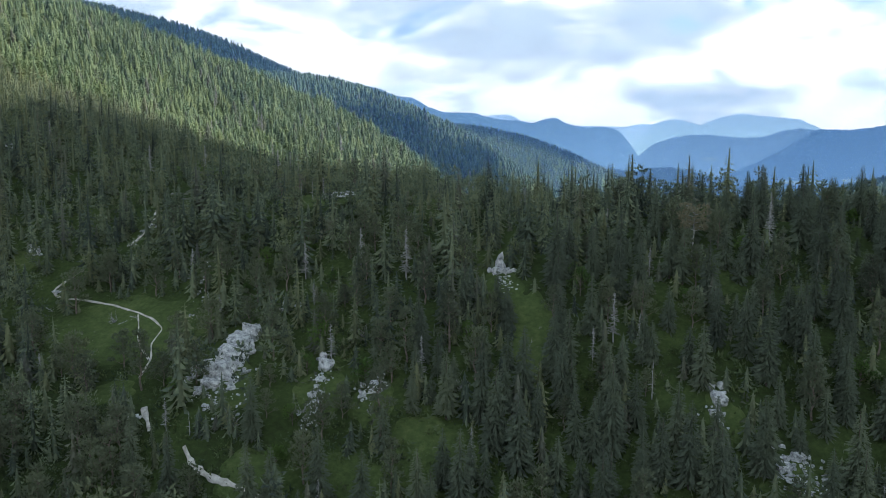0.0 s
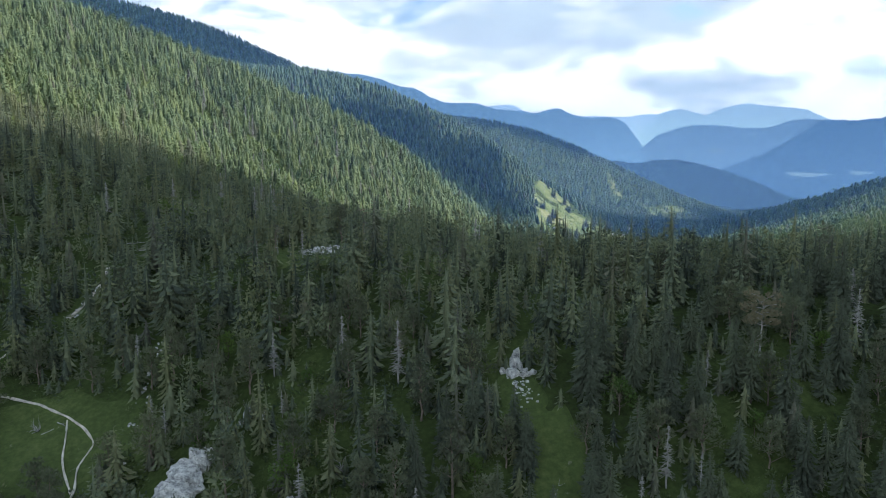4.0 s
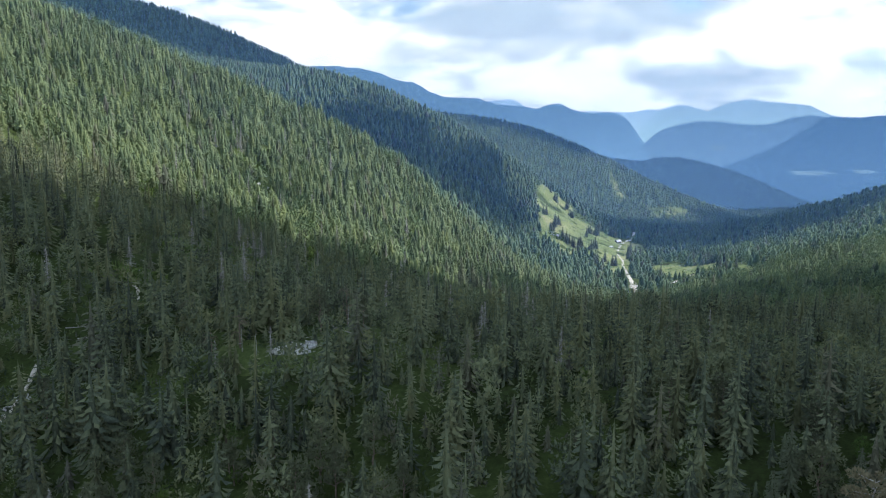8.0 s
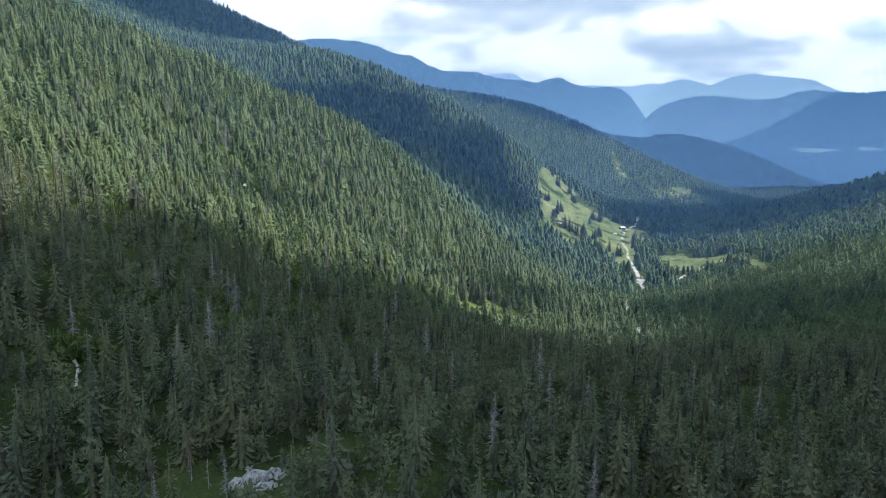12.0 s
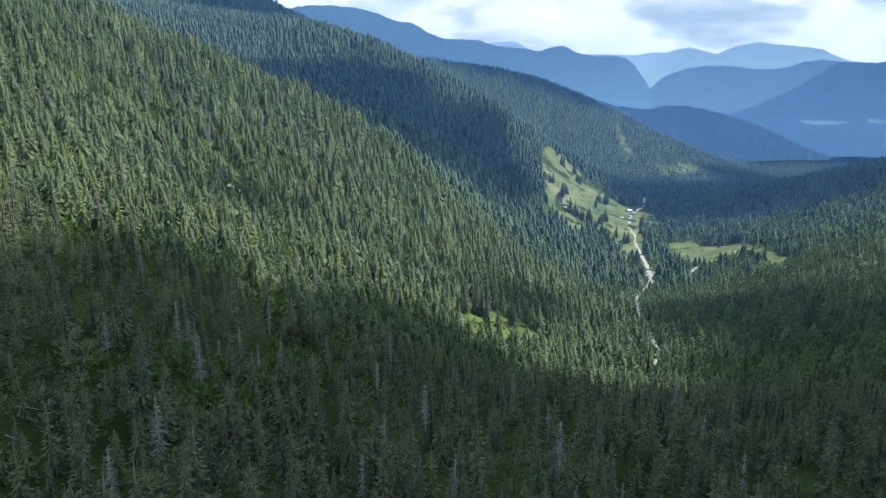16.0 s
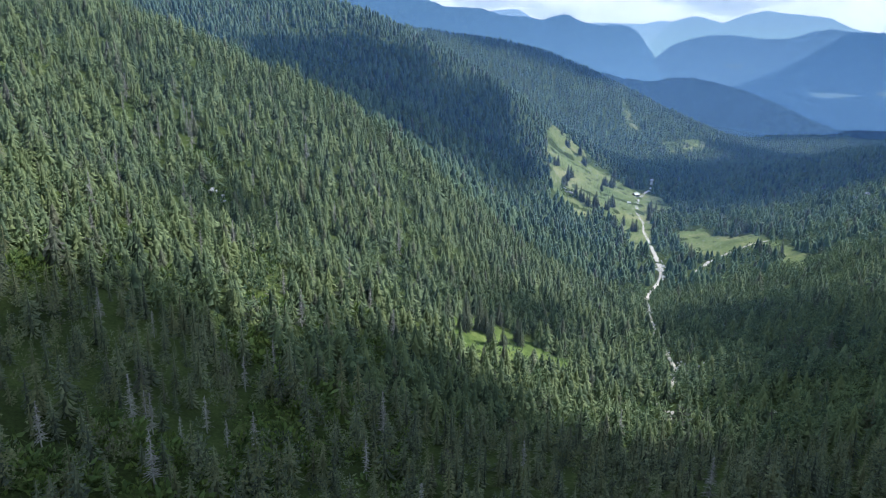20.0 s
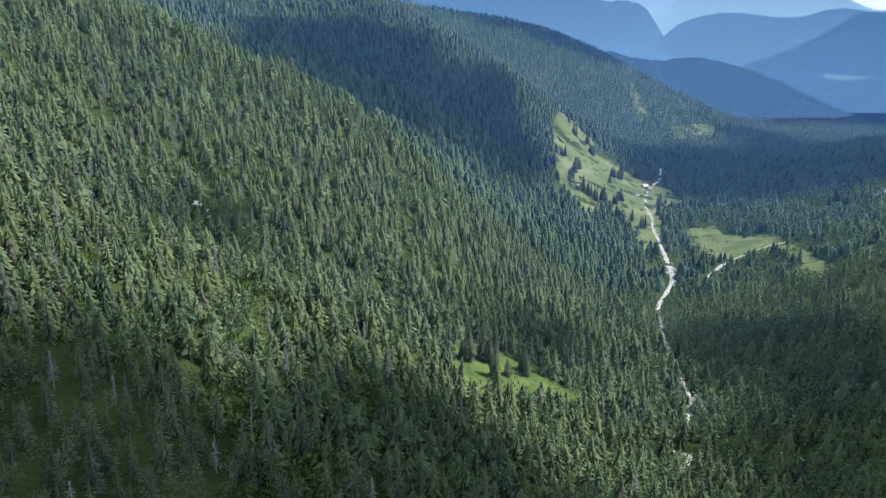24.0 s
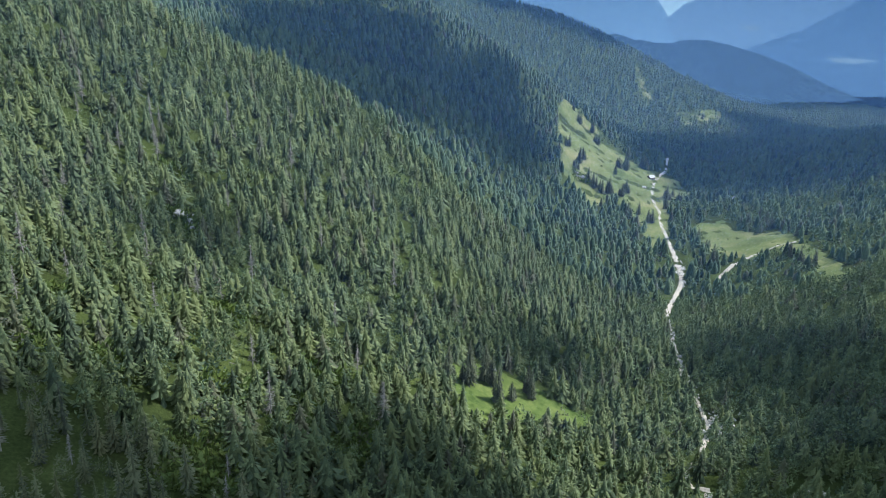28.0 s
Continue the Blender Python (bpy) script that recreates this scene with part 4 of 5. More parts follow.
srng = np.random.default_rng(31)
SHAPES_MID = [spruce_shape(srng, h, r, int(h * 1.15), 7, 0.06, 1) for h, r in ((12.5, 2.3), (14, 2.5), (10.5, 2.3), (15, 2.6), (8.5, 2.0), (12, 2.7), (13, 1.9), (11, 2.4))]
for k in range(5):
    cs = [(srng.uniform(-1.0, 1.0) * (2.6 - 0.18 * zc), srng.uniform(-1.0, 1.0) * (2.6 - 0.18 * zc), zc) for zc in srng.uniform(3, 10.5, 11)]
    SHAPES_MID.append(tufts_of(srng, cs, [(1.3, 1.3, 0.8)] * 11, 14, 0.40))
SHAPES_SLOPE = [spruce_shape(srng, h, r, 11, 7) for h, r in ((10.5, 3.7), (12, 4.0), (9, 3.6), (13, 4.2), (10, 4.4), (12, 3.3), (7.5, 3.1), (11.5, 3.7))]
SHAPES_FAR = [spruce_shape(srng, h, r, 3, 5) for h, r in ((10, 4.2), (11.5, 4.5), (8.5, 4.4), (10.5, 3.8))]
SHAPES_LAST = [tiers(srng, h, r, 2, 6) for h, r in ((12, 4.0), (14, 4.2))]


def round_crown(rng, height, radius, clumps, per, size):
    """A pine or broadleaf crown: lumpy clumps of sprays piled into an uneven dome."""
    centres, sizes = [], []
    for k in range(clumps):
        f = (k + 0.5) / clumps
        r = radius * math.sin(math.pi * min(1.0, 0.28 + 0.72 * f)) ** 0.7 * rng.uniform(0.35, 0.85)
        a = k * 2.4 + rng.uniform(-0.5, 0.5)
        centres.append((r * math.cos(a), r * math.sin(a), height * (0.30 + 0.64 * f)))
        q = radius * rng.uniform(0.34, 0.55)
        sizes.append((q, q, q * 0.72))
    return tufts_of(rng, centres, sizes, per, size)


SHAPES_ROUND = [round_crown(srng, h, r, 9, 9, 0.62) for h, r in ((10, 3.4), (12, 3.6), (8.5, 3.2), (13, 3.3), (11, 4.0))]

# rest of the knoll and its flanks
fx, fy = scatter(-330, 330, 100, 480, 5.5, 72)
band = (np.abs(fx) < 0.60 * fy + 10) & ~((fx > -100) & (fx < 118) & (fy > 118) & (fy < 236)) & (fy - 0.18 * np.abs(fx) < 455)
fx, fy = fx[band], fy[band]
if left_over:
    fx, fy = np.append(fx, [p[0] for p in left_over]), np.append(fy, [p[1] for p in left_over])
forest("knoll_forest", fx, fy, SHAPES_MID, knoll_green, "dense shaded spruce and pine forest on a knoll", 81, 0.75, 1.3)

fx, fy = scatter(-620, 560, 400, 860, 5.25, 73)
band = (np.abs(fx) < 0.60 * fy + 15) & (fy - 0.18 * np.abs(fx) >= 455) | ((np.abs(fx) >= 330) & (np.abs(fx) < 0.60 * fy + 15))
fx, fy = fx[band], fy[band]
# pines and broadleaf trees fill the gully and the valley side, spruces the sunny slope
rounded = np.random.default_rng(731).uniform(size=len(fx)) < np.clip(0.22 + (fx - 120) / 110, 0.20, 0.62) + 0.20 * (ripple(fx, fy, 120, 79) > 0.35)
forest("slope_forest", fx[~rounded], fy[~rounded], SHAPES_SLOPE, forest_green, "dense sunlit spruce forest on a steep slope", 82, 0.8, 1.4)
forest("pine_wood", fx[rounded], fy[rounded], SHAPES_ROUND, pine_wood_green, "blue-green pines and broadleaf trees among the spruces", 87, 0.75, 1.35)

fx, fy = scatter(-1100, 1150, 860, 1750, 7.9, 74)
band = np.abs(fx) < 0.60 * fy + 15
fx, fy = fx[band], fy[band]
rounded = np.random.default_rng(741).uniform(size=len(fx)) < np.clip((fx - 150) / 220, 0.08, 0.5)
SHAPES_DOME = [round_crown(srng, h, r, 5, 4, 1.15) for h, r in ((9, 3.8), (11, 4.0), (8, 4.2))]
forest("valley_wood", fx[rounded], fy[rounded], SHAPES_DOME, pine_wood_green, "pines and broadleaf trees on the valley floor", 90, 0.75, 1.4)
fx, fy = fx[~rounded], fy[~rounded]
forest("valley_forest", fx, fy, SHAPES_FAR, valley_green, "spruce forest covering the valley sides", 83, 0.75, 1.5)

fx, fy = scatter(-1500, 1600, 1750, 2800, 11, 75)
band = (np.abs(fx) < 0.60 * fy + 15)
fx, fy = fx[band], fy[band]
forest("far_forest", fx, fy, SHAPES_LAST, valley_green, "distant spruce forest on the far ridges", 84, 0.85, 1.25)

# the forest goes on behind and beside the flown line
fx, fy = scatter(-620, 620, -330, 950, 8, 76)
band = np.abs(fx) >= 0.60 * np.maximum(fy, 0) + np.where(fy > 860, 15, 10)
band |= fy < 100
forest("outer_forest", fx[band], fy[band], SHAPES_LAST, valley_green, "spruce forest going on over the mountain side", 88, 1.0, 1.4)

# low growth between the trees: dwarf pine, juniper and brush
leaf_scrub = foliage("scrub_leaves", (0.050, 0.084, 0.030), (0.090, 0.140, 0.044), (0.140, 0.195, 0.064), drift=0.15)
brush_green = foliage("brush", (0.036, 0.056, 0.034), (0.070, 0.098, 0.050), (0.120, 0.150, 0.070), drift=0.15)
SHAPES_BRUSH = []
for k in range(4):
    cs = [(srng.uniform(-1.1, 1.1), srng.uniform(-1.1, 1.1), srng.uniform(0.2, 0.9)) for _ in range(4)]
    SHAPES_BRUSH.append(tufts_of(srng, cs, [(0.8, 0.8, 0.55)] * 4, 5, 0.36))
rng = np.random.default_rng(91)
fx, fy = rng.uniform(-170, 170, 9500), rng.uniform(112, 300, 9500)
band = (np.abs(fx) < 0.62 * fy + 10) & (ripple(fx, fy, 35, 33) + rng.uniform(-0.5, 0.5, len(fx)) > -0.25) & (near_line(fx, fy, FOOTPATH) > 2.2) & (near_line(fx, fy, FOOTPATH_FORK) > 2)
band &= (inside(fx, fy, (-80, 186, 17, 12, 0)) > 1) & (inside(fx, fy, (19, 164, 6, 12, 0)) > 1)
bushy = np.ones(len(fx), bool)
for e in GLADES:
    bushy &= (inside(fx, fy, e) > 0.75) | (rng.uniform(size=len(fx)) < 0.3)
band &= bushy
forest("undergrowth", fx[band], fy[band], SHAPES_BRUSH, brush_green, "low brush and dwarf pine between the trees", 85, 0.6, 1.5)

rng = np.random.default_rng(93)
fx, fy = rng.uniform(-150, 150, 2600), rng.uniform(115, 300, 2600)
band = (np.abs(fx) < 0.62 * fy + 10) & ~open_ground(fx, fy)
SHAPES_YOUNG = [spruce_shape(srng, h, r, 7, 6) for h, r in ((4.5, 1.4), (3.2, 1.2), (6.0, 1.6))]
forest("young_spruces", fx[band], fy[band], SHAPES_YOUNG, knoll_green, "young spruces growing up between the older trees", 89, 0.6, 1.4)

# bright scrub in the openings of the lower slope
rng = np.random.default_rng(92)
scrub = [e for e in GLADES if e[1] > 300] + [(-28, 420, 16, 26, 0), (-58, 372, 14, 10, 0), (8, 470, 8, 14, 0), (60, 520, 12, 18, 0)]
fx = np.concatenate([e[0] + e[2] * 1.2 * rng.uniform(-1, 1, 75) for e in scrub])
fy = np.concatenate([e[1] + e[3] * 1.2 * rng.uniform(-1, 1, 75) for e in scrub])
forest("scrub", fx, fy, SHAPES_BRUSH, leaf_scrub, "bright green scrub in openings of the forest", 86, 1.2, 3.4)

# ---- rocks ----


def rock_mesh(bm, x, y, z, w, d, h, turn, seed):
    """An angular block: the hull of scattered points, split and roughened."""
    rng = np.random.default_rng(900 + seed)
    m = pose(x, y, z, rng.uniform(-14, 14), rng.uniform(-14, 14), turn + rng.uniform(-30, 30))
    pts = rng.normal(size=(20, 3))
    pts /= np.linalg.norm(pts, axis=1)[:, None]
    pts = np.sign(pts) * np.abs(pts) ** 0.6 * (w, d, h)
    vs = [bm.verts.new(q) for q in pts]
    out = bmesh.ops.convex_hull(bm, input=vs)
    bmesh.ops.delete(bm, geom=[g for g in out["geom_interior"] if isinstance(g, bmesh.types.BMVert)], context="VERTS")
    for _ in range(2):
        bmesh.ops.subdivide_edges(bm, edges=bm.edges[:], cuts=1, use_grid_fill=True)
    for v in bm.verts:
        n = noise.noise_vector(v.co * 0.8 + Vector((seed * 5.1, seed, 0))) * 0.22 + noise.noise_vector(v.co * 2.3) * 0.10
        v.co += n * min(w, d, h) * 0.8
        if int((v.co.z * 0.9 + v.co.x * 0.35 + 40) / 0.55) % 2:
            v.co.x, v.co.y = v.co.x * 0.93, v.co.y * 0.93
    bmesh.ops.transform(bm, matrix=m, verts=bm.verts[:])


def outcrop(blocks, label, seed):
    """A rock face breaking out of the slope: each block is a part of it."""
    x0, y0 = blocks[0][0], blocks[0][1]
    root = new("rock_outcrop")
    tagged(root, label, "rock", "limestone outcrops")
    rng = np.random.default_rng(seed)
    for k, (x, y, w, d, h, turn) in enumerate(blocks):
        for j in range(4):
            q = 1.0 if j == 0 else rng.uniform(0.35, 0.6)
            bx, by = x + (rng.normal() * w * 0.7 if j else 0), y + (rng.normal() * d * 0.7 if j else 0)
            bm = bmesh.new()
            rock_mesh(bm, bx, by, z_at(bx, by) + h * q * 0.2, w * q, d * q, h * q, turn, seed * 9 + k * 4 + j)
            part("rock", bm, limestone, root)
    return root


outcrop([(-44.5, 173, 2.2, 2.8, 3.4, 10), (-45.3, 168.5, 3.1, 3.4, 3.6, 20), (-46.4, 164.5, 3.6, 3.2, 3.4, 15), (-47.8, 160.5, 3.4, 2.8, 2.6, 0), (-48.8, 156.5, 2.6, 2.0, 1.7, 0)], "tall pale grey limestone face in the slope", 1)
outcrop([(-53.5, 162.5, 1.8, 1.6, 2.2, 0), (-55, 160, 1.0, 1.0, 1.0, 40)], "pale grey limestone knob beside the larger face", 7)
outcrop([(-45, 158, 1.8, 1.3, 0.7, 20), (-42.5, 160, 1.3, 1.2, 0.6, 0), (-44.5, 155.5, 1.2, 0.9, 0.6, 50)], "low broken limestone ledges in grass", 9)
outcrop([(-25.5, 161, 1.3, 1.2, 1.2, 0), (-25, 158.5, 1.7, 1.4, 1.6, 10), (-25.5, 155, 1.3, 1.3, 0.8, 0), (-26.5, 151, 1.0, 1.6, 0.6, 0)], "stepped limestone rib with moss", 12)
outcrop([(-13, 154, 1.1, 1.3, 1.4, 0), (-14, 151, 1.5, 1.7, 1.6, 10), (-16.2, 149.5, 0.8, 0.7, 0.9, 0)], "leaning grey limestone slab", 17)
outcrop([(14, 187.5, 0.95, 0.9, 3.4, 0), (13.2, 184.5, 1.6, 1.2, 1.4, 0), (16, 184, 1.4, 1.1, 1.1, 30)], "bright white limestone pinnacle", 21)
outcrop([(53, 142, 1.7, 1.7, 1.8, 0), (51.5, 139.5, 1.3, 1.2, 1.0, 0), (54.5, 145, 1.0, 1.0, 1.0, 0)], "grey limestone block between spruces", 25)
outcrop([(60, 129, 2.6, 1.6, 1.0, 0), (63.5, 130.5, 1.8, 1.3, 0.9, 20), (58.5, 132.5, 1.4, 1.4, 1.0, 0), (61.5, 126, 2.8, 1.2, 0.7, 0)], "broken pale limestone ledge", 29)
outcrop([(-34, 249, 2.6, 1.9, 1.4, 0), (-30.5, 250, 1.8, 1.5, 1.3, 30), (-37, 247, 1.8, 1.5, 1.2, 0), (-32, 246, 2.0, 1.4, 1.0, 0)], "pale limestone crag on the knoll", 34)
outcrop([(-119, 221, 1.7, 1.5, 1.5, 0), (-121, 223, 1.3, 1.2, 1.1, 0)], "grey limestone knob in grass", 39)
outcrop([(-164, 292, 2.6, 2.0, 1.6, 0), (-160, 294, 1.7, 1.5, 1.2, 0), (-168, 290, 1.6, 1.5, 1.2, 0)], "pale limestone crag on the slope", 42)
outcrop([(-38, 183, 1.3, 1.2, 1.0, 0), (-35, 182, 1.0, 0.9, 0.7, 0)], "low mossy limestone rock", 46)
outcrop([(-63, 150, 1.2, 1.5, 0.7, 0), (-61.8, 146, 1.0, 1.3, 0.5, 0)], "white limestone patch beside the footpath", 48)
outcrop([(-92, 241, 1.3, 1.6, 0.7, 0), (-93.5, 238, 0.9, 1.0, 0.5, 0)], "white limestone step on the footpath", 50)
outcrop([(-105, 205, 1.3, 1.1, 0.5, 0)], "white limestone patch at the path's bend", 52)
outcrop([(-138, 655, 4.0, 2.5, 3.0, 0), (-133, 657, 2.5, 2.0, 2.2, 0)], "grey limestone crag in the forest", 54)
outcrop([(-21, 655, 3.5, 1.6, 1.2, 0), (-17, 657, 2.0, 1.4, 1.0, 0)], "grey scree patch among spruces", 57)
outcrop([(172, 1246, 4.5, 3.0, 2.6, 0), (178, 1240, 3.0, 2.4, 2.0, 30), (167, 1252, 2.6, 2.2, 1.8, 0)], "pale limestone rocks at the pasture's edge", 62)
outcrop([(529, 1160, 7.0, 4.0, 4.0, 0), (538, 1164, 5.0, 3.5, 3.0, 20), (522, 1158, 4.0, 3.0, 2.5, 0)], "pale limestone cliff in the valley forest", 65)
outcrop([(379, 1271, 4.5, 2.6, 2.2, 0), (385, 1276, 2.6, 2.0, 1.8, 40)], "pale scree among the valley trees", 68)
outcrop([(-131.7, 650, 2.0, 1.6, 3.2, 0), (-129, 645, 1.8, 1.4, 3.0, 20), (-134, 654, 1.6, 1.6, 2.0, 0)], "steep grey limestone step in the slope", 71)
outcrop([(-95, 581, 2.4, 1.2, 0.9, 10), (-91, 583, 1.5, 1.0, 0.8, 0)], "white limestone block among spruces", 74)
outcrop([(21, 630, 2.2, 1.3, 1.2, 0), (25, 632, 1.5, 1.2, 1.0, 0)], "grey boulders at the clearing's edge", 59)

# loose stones: beside the footpath, in the stream bed, below the pinnacle
rng = np.random.default_rng(95)
STONE_RUNS = [(-25, 159, -26, 143, 70, 2.2, 0.32), (-15, 153, -16, 146, 45, 1.8, 0.3), (-51, 161, -46, 150, 90, 4.0, 0.32), (12, 184, 17, 178, 40, 2.5, 0.3), (53, 143, 51, 137, 45, 2.0, 0.3), (58, 127, 65, 130, 60, 2.5, 0.3), (-66, 214, -61, 176, 60, 1.6, 0.28), (14, 184, 15, 176, 45, 2.0, 0.22), (4, 189, 6, 180, 18, 1.0, 0.2), (-47, 156, -41, 148, 40, 3.0, 0.25), (-26, 151, -27, 143, 45, 1.6, 0.24), (60, 128, 66, 124, 40, 3.0, 0.3), (-92, 243, -94, 229, 30, 1.2, 0.25),
              (150, 640, 138, 622, 120, 7.0, 0.7), (176, 840, 160, 770, 140, 3.5, 0.6), (152, 734, 142, 662, 120, 3.0, 0.6), (232, 1000, 214, 920, 120, 5.0, 0.7), (-36, 246, -28, 250, 40, 3.0, 0.25)]
sv, sf = [], []
cube = np.array([(-1, -1, -1), (1, -1, -1), (1, 1, -1), (-1, 1, -1), (-0.6, -0.7, 1), (0.7, -0.6, 1), (0.6, 0.7, 1), (-0.7, 0.6, 1)], float)
sides = [(0, 1, 5, 4), (1, 2, 6, 5), (2, 3, 7, 6), (3, 0, 4, 7), (4, 5, 6, 7)]
for ax, ay, bx, by, n, wide, size in STONE_RUNS:
    for _ in range(n):
        f = rng.uniform()
        x, y = ax + (bx - ax) * f + rng.normal() * wide * 0.5, ay + (by - ay) * f + rng.normal() * wide * 0.5
        q = size * rng.uniform(0.4, 1.5)
        a = rng.uniform(0, 6.3)
        pts = cube * (q, q * rng.uniform(0.6, 1), q * rng.uniform(0.4, 0.8)) + rng.normal(size=(8, 3)) * q * 0.12
        rot = np.array([(math.cos(a), -math.sin(a), 0), (math.sin(a), math.cos(a), 0), (0, 0, 1)])
        base = len(sv)
        sv += list(pts @ rot.T + (x, y, z_at(x, y) + q * 0.3))
        sf += [tuple(base + i for i in side) for side in sides]
tagged(link("loose_stones", sv, sf, limestone), "loose pale limestone stones in grass and stream bed", "stones", kind="stuff")

# ---- fallen timber ----


def fallen_log(x, y, length, turn, seed, thick=0.16, stubs=6, lift=0.15):
    rng = np.random.default_rng(seed)
    root = new("fallen_log")
    dx, dy = math.cos(radians(turn)), math.sin(radians(turn))
    z0, z1 = z_at(x, y), z_at(x + dx * length, y + dy * length)
    root.location = (x, y, z0)
    tagged(root, "bleached fallen tree trunk lying in the grass", "log", "fallen trunks")
    v, f = [], []
    last = np.array((0, 0, lift))
    for k in range(5):
        q = np.array((dx * length * (k + 1) / 5, dy * length * (k + 1) / 5, (z1 - z0) * (k + 1) / 5 + lift)) + rng.normal(size=3) * 0.05
        limb(v, f, last, q, thick * (1 - k * 0.16), thick * (1 - (k + 1) * 0.16), 7)
        last = q
    link("trunk", v, f, dead_wood, root)
    for k in range(stubs):
        w, g = [], []
        u = rng.uniform(0.25, 0.95)
        p = np.array((dx * length * u, dy * length * u, (z1 - z0) * u + lift))
        limb(w, g, p, p + rng.normal(size=3) * (0.5, 0.5, 0.3) + (0, 0, 0.5), 0.04, 0.015, 4)
        link("branch", w, g, dead_wood, root)
    return root


for k, (x, y, n, turn) in enumerate([(-27, 264, 10, -41), (-36, 253, 6, 40), (-90, 263.5, 8, 22), (-95, 268, 5, 10), (-101, 312, 7, -12), (-96, 318, 6, -5), (-82, 189, 4, 25), (-80, 192, 3.5, -30), (17.5, 156.5, 4.5, 70), (-15, 146, 2, -60), (-131, 496, 7, -30), (-124, 489, 5, -45), (-115, 502, 5, -70), (-83, 541, 5, 15),
                                     (19, 183, 3.5, 40), (-104, 197, 3, -30), (-100, 330, 6, 20), (-112, 322, 6, 160), (66, 127, 7, 10), (-36, 470, 5, 60)]):
    fallen_log(x, y, n, turn, 600 + k, 0.2 if k < 6 else 0.16)


def uprooted(x, y, reach, seed, turn):
    """The root plate of a fallen tree: a fan of bare crooked roots."""
    rng = np.random.default_rng(seed)
    root = new("uprooted_stump")
    root.location = (x, y, z_at(x, y))
    tagged(root, "tangle of bare grey roots of an uprooted tree", "stump", "uprooted trees")
    for k in range(16):
        v, f = [], []
        a = radians(turn) + rng.uniform(-1.3, 1.3)
        p = np.array((0, 0, 0.3))
        d = np.array((math.cos(a) * 0.7, math.sin(a) * 0.3, rng.uniform(-0.1, 1.0)))
        for q in range(4):
            e = p + (d + rng.normal(size=3) * 0.35) * reach / 4
            limb(v, f, p, e, 0.085 * (1 - q * 0.2), 0.085 * (1 - (q + 1) * 0.2), 4)
            p = e
        link("root", v, f, dead_wood, root)
    return root


for k, (x, y, reach, turn) in enumerate([(-18, 167, 3.4, -90), (-38, 184, 2.4, 60), (4, 149, 3.6, 120), (-41, 144, 3.0, 100), (-43, 146, 2.6, 40), (-28, 146, 2.2, 90), (-83, 190, 2.4, 160), (-26, 262, 2.4, 100)]):
    uprooted(x, y, reach, 700 + k, turn)

# ---- the alpine hut, its shed and the trees of the pastures ----


def box(bm, x0, x1, y0, y1, z0, z1):
    bmesh.ops.create_cube(bm, size=1, matrix=Matrix.Translation(((x0 + x1) / 2, (y0 + y1) / 2, (z0 + z1) / 2)) @ Matrix.Diagonal((x1 - x0, y1 - y0, z1 - z0, 1)))


def hut(name, x, y, turn, w, d, h, label, upper):
    root = new(name)
    root.matrix_world = pose(x, y, z_at(x, y) - 0.2, 0, 0, turn)
    tagged(root, label, "hut")
    bm = bmesh.new()
    box(bm, -w / 2, w / 2, -d / 2, d / 2, -0.8, h * 0.5)
    part("stone_base", bm, render_white, root, "limewashed stone base")
    bm = bmesh.new()
    box(bm, -w / 2, w / 2, -d / 2, d / 2, h * 0.5 + 0.003, h)
    for s in (-1, 1):
        e = s * (w / 2)
        t3 = [bm.verts.new(q) for q in ((e, -d / 2, h), (e, d / 2, h), (e, 0, h + d * 0.33))]
        t4 = [bm.verts.new((v.co.x - s * 0.2, v.co.y, v.co.z)) for v in t3]
        bm.faces.new(t3), bm.faces.new(t4)
        for i in range(3):
            bm.faces.new((t3[i], t3[(i + 1) % 3], t4[(i + 1) % 3], t4[i]))
    part("timber_wall", bm, upper, root, "dark weathered timber wall")
    roof = new("roof")
    roof.parent = root
    for s in (-1, 1):
        n = 6
        for k in range(n):
            bm = bmesh.new()
            f0, f1 = k / n, (k + 1.15) / n
            y0, y1 = s * (d / 2 + 0.7) * (1 - f0), s * (d / 2 + 0.7) * (1 - min(f1, 1))
            z0, z1 = h - 0.35 + (d * 0.33 + 0.5) * f0, h - 0.35 + (d * 0.33 + 0.5) * min(f1, 1)
            c = [bm.verts.new(q) for q in ((-w / 2 - 0.6, y0, z0 + 0.06), (w / 2 + 0.6, y0, z0 + 0.06), (w / 2 + 0.6, y1, z1 + 0.03), (-w / 2 - 0.6, y1, z1 + 0.03))]
            e = [bm.verts.new(v.co - Vector((0, 0, 0.09))) for v in c]
            bm.faces.new(c), bm.faces.new(e)
            for i in range(4):
                bm.faces.new((c[i], c[(i + 1) % 4], e[(i + 1) % 4], e[i]))
            part("shingle_course", bm, shingle, roof)
    bm = bmesh.new()
    box(bm, w * 0.2, w * 0.2 + 0.6, -0.3, 0.3, h + d * 0.15, h + d * 0.33 + 0.9)
    part("chimney", bm, render_white, root)
    bm = bmesh.new()
    box(bm, -0.5, 0.5, -d / 2 - 0.06, -d / 2 - 0.004, 0.1, 2.1)
    part("door", bm, timber, root)
    for wx in (-w * 0.3, w * 0.3):
        win = new("window")
        win.parent = root
        bm = bmesh.new()
        box(bm, wx - 0.5, wx + 0.5, -d / 2 - 0.05, -d / 2 - 0.004, 1.0, 2.0)
        part("frame", bm, timber, win)
        bm = bmesh.new()
        box(bm, wx - 0.4, wx + 0.4, -d / 2 - 0.07, -d / 2 - 0.053, 1.1, 1.9)
        part("pane", bm, pane_dark, win)
    return root


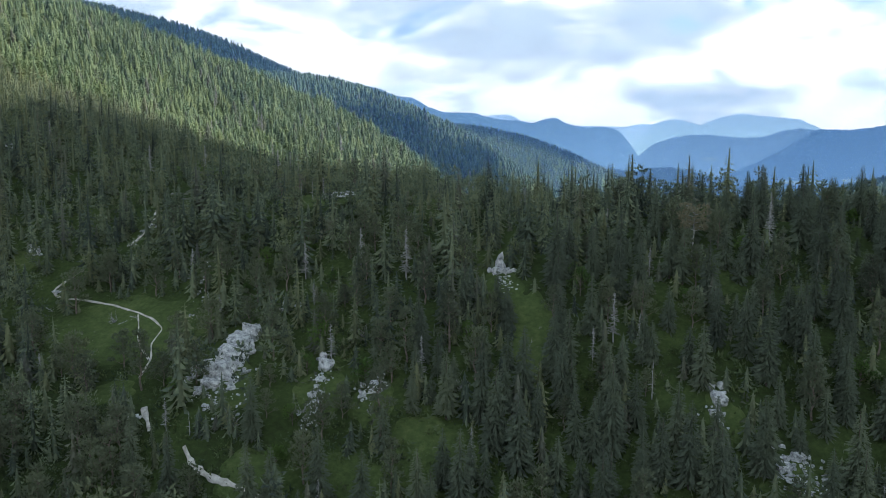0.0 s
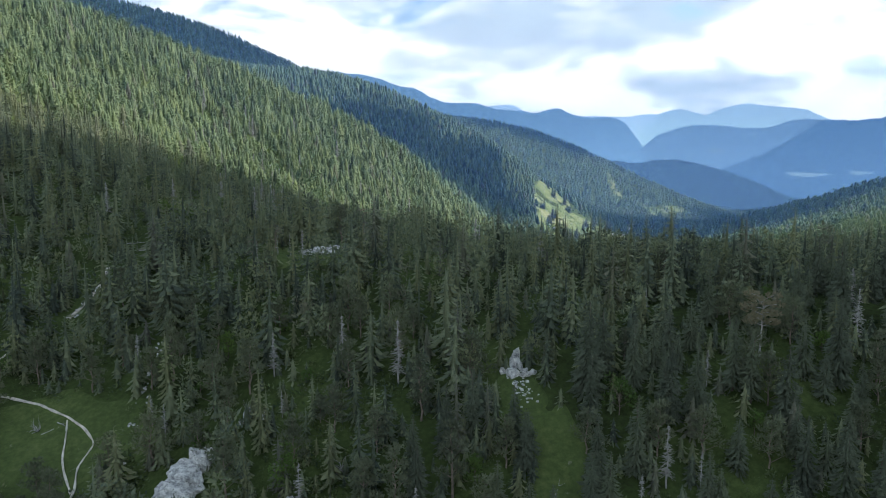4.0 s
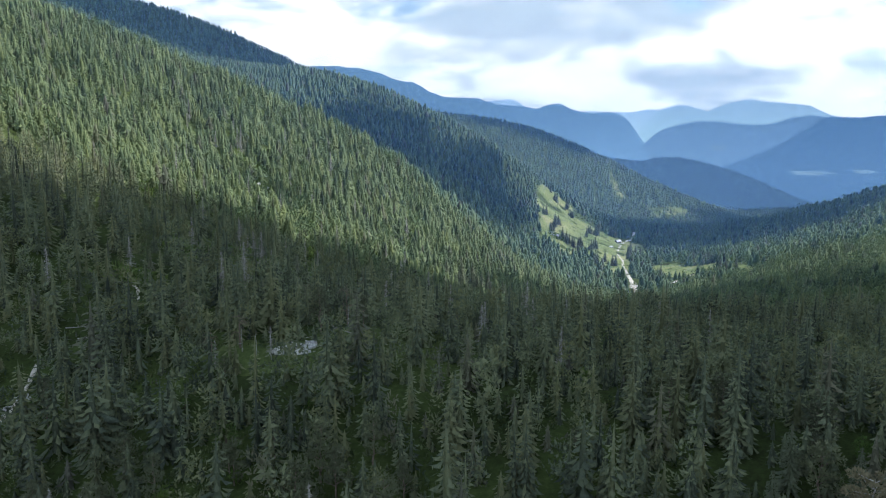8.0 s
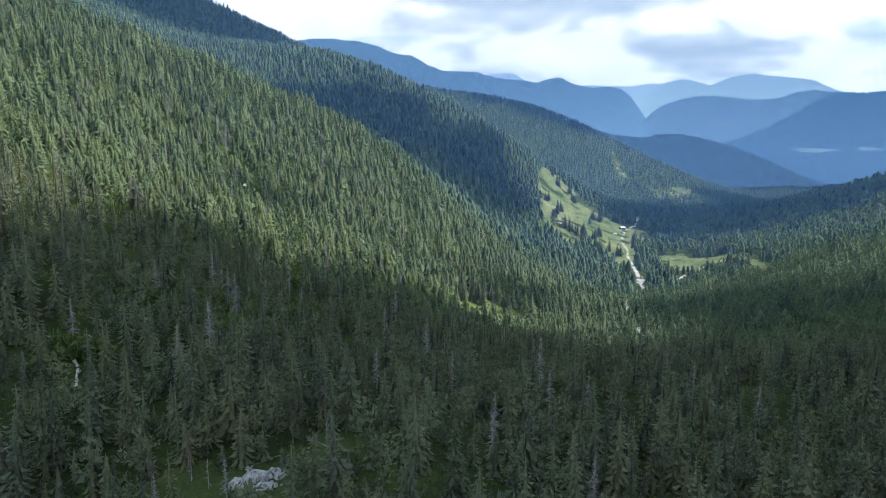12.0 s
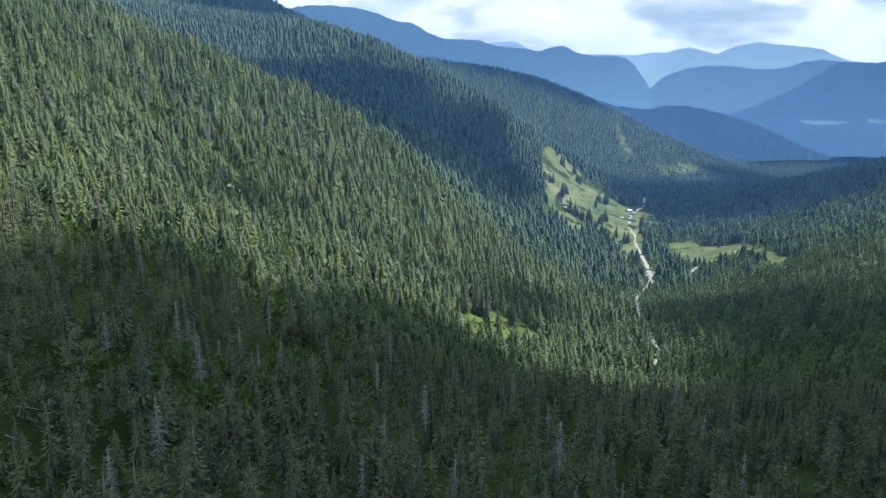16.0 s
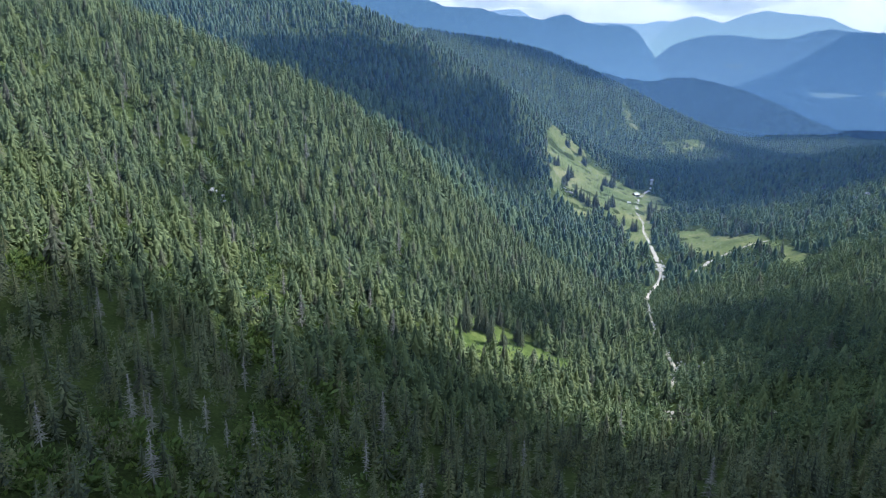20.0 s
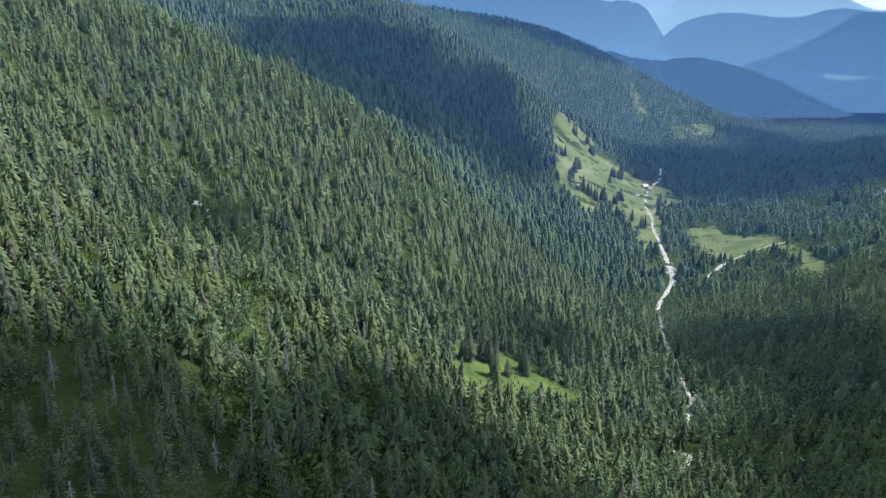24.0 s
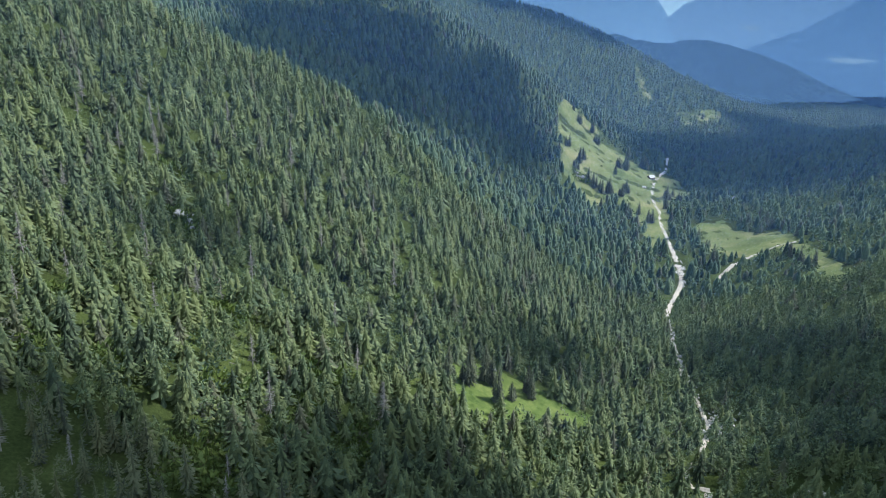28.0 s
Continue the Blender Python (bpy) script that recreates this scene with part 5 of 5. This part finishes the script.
hut("alpine_hut", 292, 1356, 25, 8.5, 6.5, 3.4, "alpine hut with a pale shingle roof on the pasture", timber)
hut("hay_shed", 268, 1298, -10, 4.2, 3.4, 2.2, "small brown timber hay shed on the pasture", timber)

FIELD_TREES = [(197, 1506), (203, 1466), (222, 1460), (224, 1432), (231, 1316), (245, 1359), (252, 1354), (258, 1375), (302, 1422), (292, 1406), (318, 1440), (184, 1315), (176, 1292), (164, 1328), (146, 1283), (168, 1269), (180, 1239), (186, 1232),
               (193, 1227), (206, 1229), (210, 1222), (232, 1247), (223, 1231), (291, 1263), (301, 1273), (305, 1259), (275, 1212), (240, 1148), (233, 1177), (215, 1158)]
COPSE_TREES = [(331, 1106), (341, 1108), (350, 1107), (354, 1094), (356, 1078), (356, 1057), (318, 953), (257, 975), (271, 1038), (271, 1065), (318, 903), (315, 918), (335, 1098), (345, 1090),
               (20, 618), (33, 612), (44, 620), (12, 610), (4, 606), (26, 604)]
for k, (x, y) in enumerate(FIELD_TREES + COPSE_TREES):
    SPRUCES[k % 7].plant(x, y, 1.25 + 0.4 * ((k * 7) % 5) / 4, k * 47, "spruce standing alone on the open pasture", "tree", "spruces on the pasture")
    for q in range((0, 3, 1, 4)[k % 4] if k < len(FIELD_TREES) else 1):
        SPRUCES[(k + 3 * q + 3) % 7].plant(x + 3.5 * math.cos(q * 1.7 + k), y + 4.5 * math.sin(q * 1.7 + k), 0.9 + 0.5 * ((k * 3 + q) % 5) / 4, k * 81 + q * 50, "spruce in a small group on the open pasture", "tree", "spruces on the pasture")

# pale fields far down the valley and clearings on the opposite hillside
# the fields carry the same emitted haze colour as the ranges
field_far = haze_glow("far_fields", (0.24, 0.38, 0.50), 0.62, (0.40, 0.40, 0.28), (0.55, 0.52, 0.38))
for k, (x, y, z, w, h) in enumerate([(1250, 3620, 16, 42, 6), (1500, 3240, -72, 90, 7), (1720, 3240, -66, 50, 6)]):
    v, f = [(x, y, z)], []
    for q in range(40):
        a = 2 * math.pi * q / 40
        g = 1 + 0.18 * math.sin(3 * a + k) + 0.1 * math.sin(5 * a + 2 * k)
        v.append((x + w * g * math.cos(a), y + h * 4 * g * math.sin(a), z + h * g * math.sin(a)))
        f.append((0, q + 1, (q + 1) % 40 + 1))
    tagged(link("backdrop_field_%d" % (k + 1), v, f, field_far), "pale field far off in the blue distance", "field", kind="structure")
for k, e in enumerate(CLEARINGS):
    pasture_sheet("clearing_%d" % (k + 1), e, 4.0, "light clearing on the wooded hillside across the valley")

# the umbrella pine and the red-limbed dead pine of the knoll
brown_needles = foliage("dry_pine_needles", (0.15, 0.14, 0.095), (0.23, 0.205, 0.14), (0.32, 0.28, 0.20), True)


def umbrella_pine(x, y, height, seed):
    rng = np.random.default_rng(seed)
    tv, tf = trunk_of(rng, height * 0.95, 0.24, 6, 8, 0.06)
    centres, sizes = [], []
    for k in range(15):
        f = 0.55 + 0.43 * k / 14
        a, r = k * 2.4, 3.2 * math.sin(math.pi * min(1, 0.25 + 0.62 * (1 - abs(f - 0.82) * 2)) * 0.5) * rng.uniform(0.7, 1.1)
        c = (r * math.cos(a), r * math.sin(a), height * f)
        limb(tv, tf, (0, 0, c[2] - 0.7), c, 0.09, 0.03, 5)
        centres.append(c)
        sizes.append((1.6, 1.6, 0.6))
    for k in range(10):
        a, f = rng.uniform(0, 6.3), rng.uniform(0.25, 0.6)
        limb(tv, tf, (0, 0, height * f), (1.3 * math.cos(a), 1.3 * math.sin(a), height * f + 0.15), 0.05, 0.02, 4)
    kind = Kind("pine_tree", [("trunk", (tv, tf), dead_wood, "pale bare trunk and limbs"), ("crown", tufts_of(rng, centres, sizes, 150, 0.28), brown_needles, "sparse dry brownish crown")])
    return kind.plant(x, y, 1, 30, "tall umbrella pine with a pale trunk and dry crown", "tree", "pines on the knoll")


umbrella_pine(59.5, 181, 13, 801)


def red_snag(x, y, height, seed):
    rng = np.random.default_rng(seed)
    tv, tf = trunk_of(rng, height, 0.2, 6, 7, 0.05)
    bv, bf = [], []
    for k in range(22):
        f, a = rng.uniform(0.35, 0.98), rng.uniform(0, 6.3)
        r = rng.uniform(1.2, 2.6)
        m = (r * 0.6 * math.cos(a), r * 0.6 * math.sin(a), height * f + 0.2)
        limb(bv, bf, (0, 0, height * f), m, 0.06, 0.045, 4)
        limb(bv, bf, m, (r * math.cos(a + 0.2), r * math.sin(a + 0.2), height * f - r * 0.45), 0.045, 0.02, 4)
    kind = Kind("dead_tree", [("trunk", (tv, tf), pine_bark, "bare reddish trunk"), ("bare_crown", (bv, bf), pine_bark, "drooping bare reddish branches")])
    return kind.plant(x, y, 1, 0, "dead pine with bare reddish drooping limbs", "dead tree", "dead trees")


red_snag(-24, 266, 11, 811)
red_snag(-47, 252, 8, 812)
red_snag(-52, 247, 7, 813)
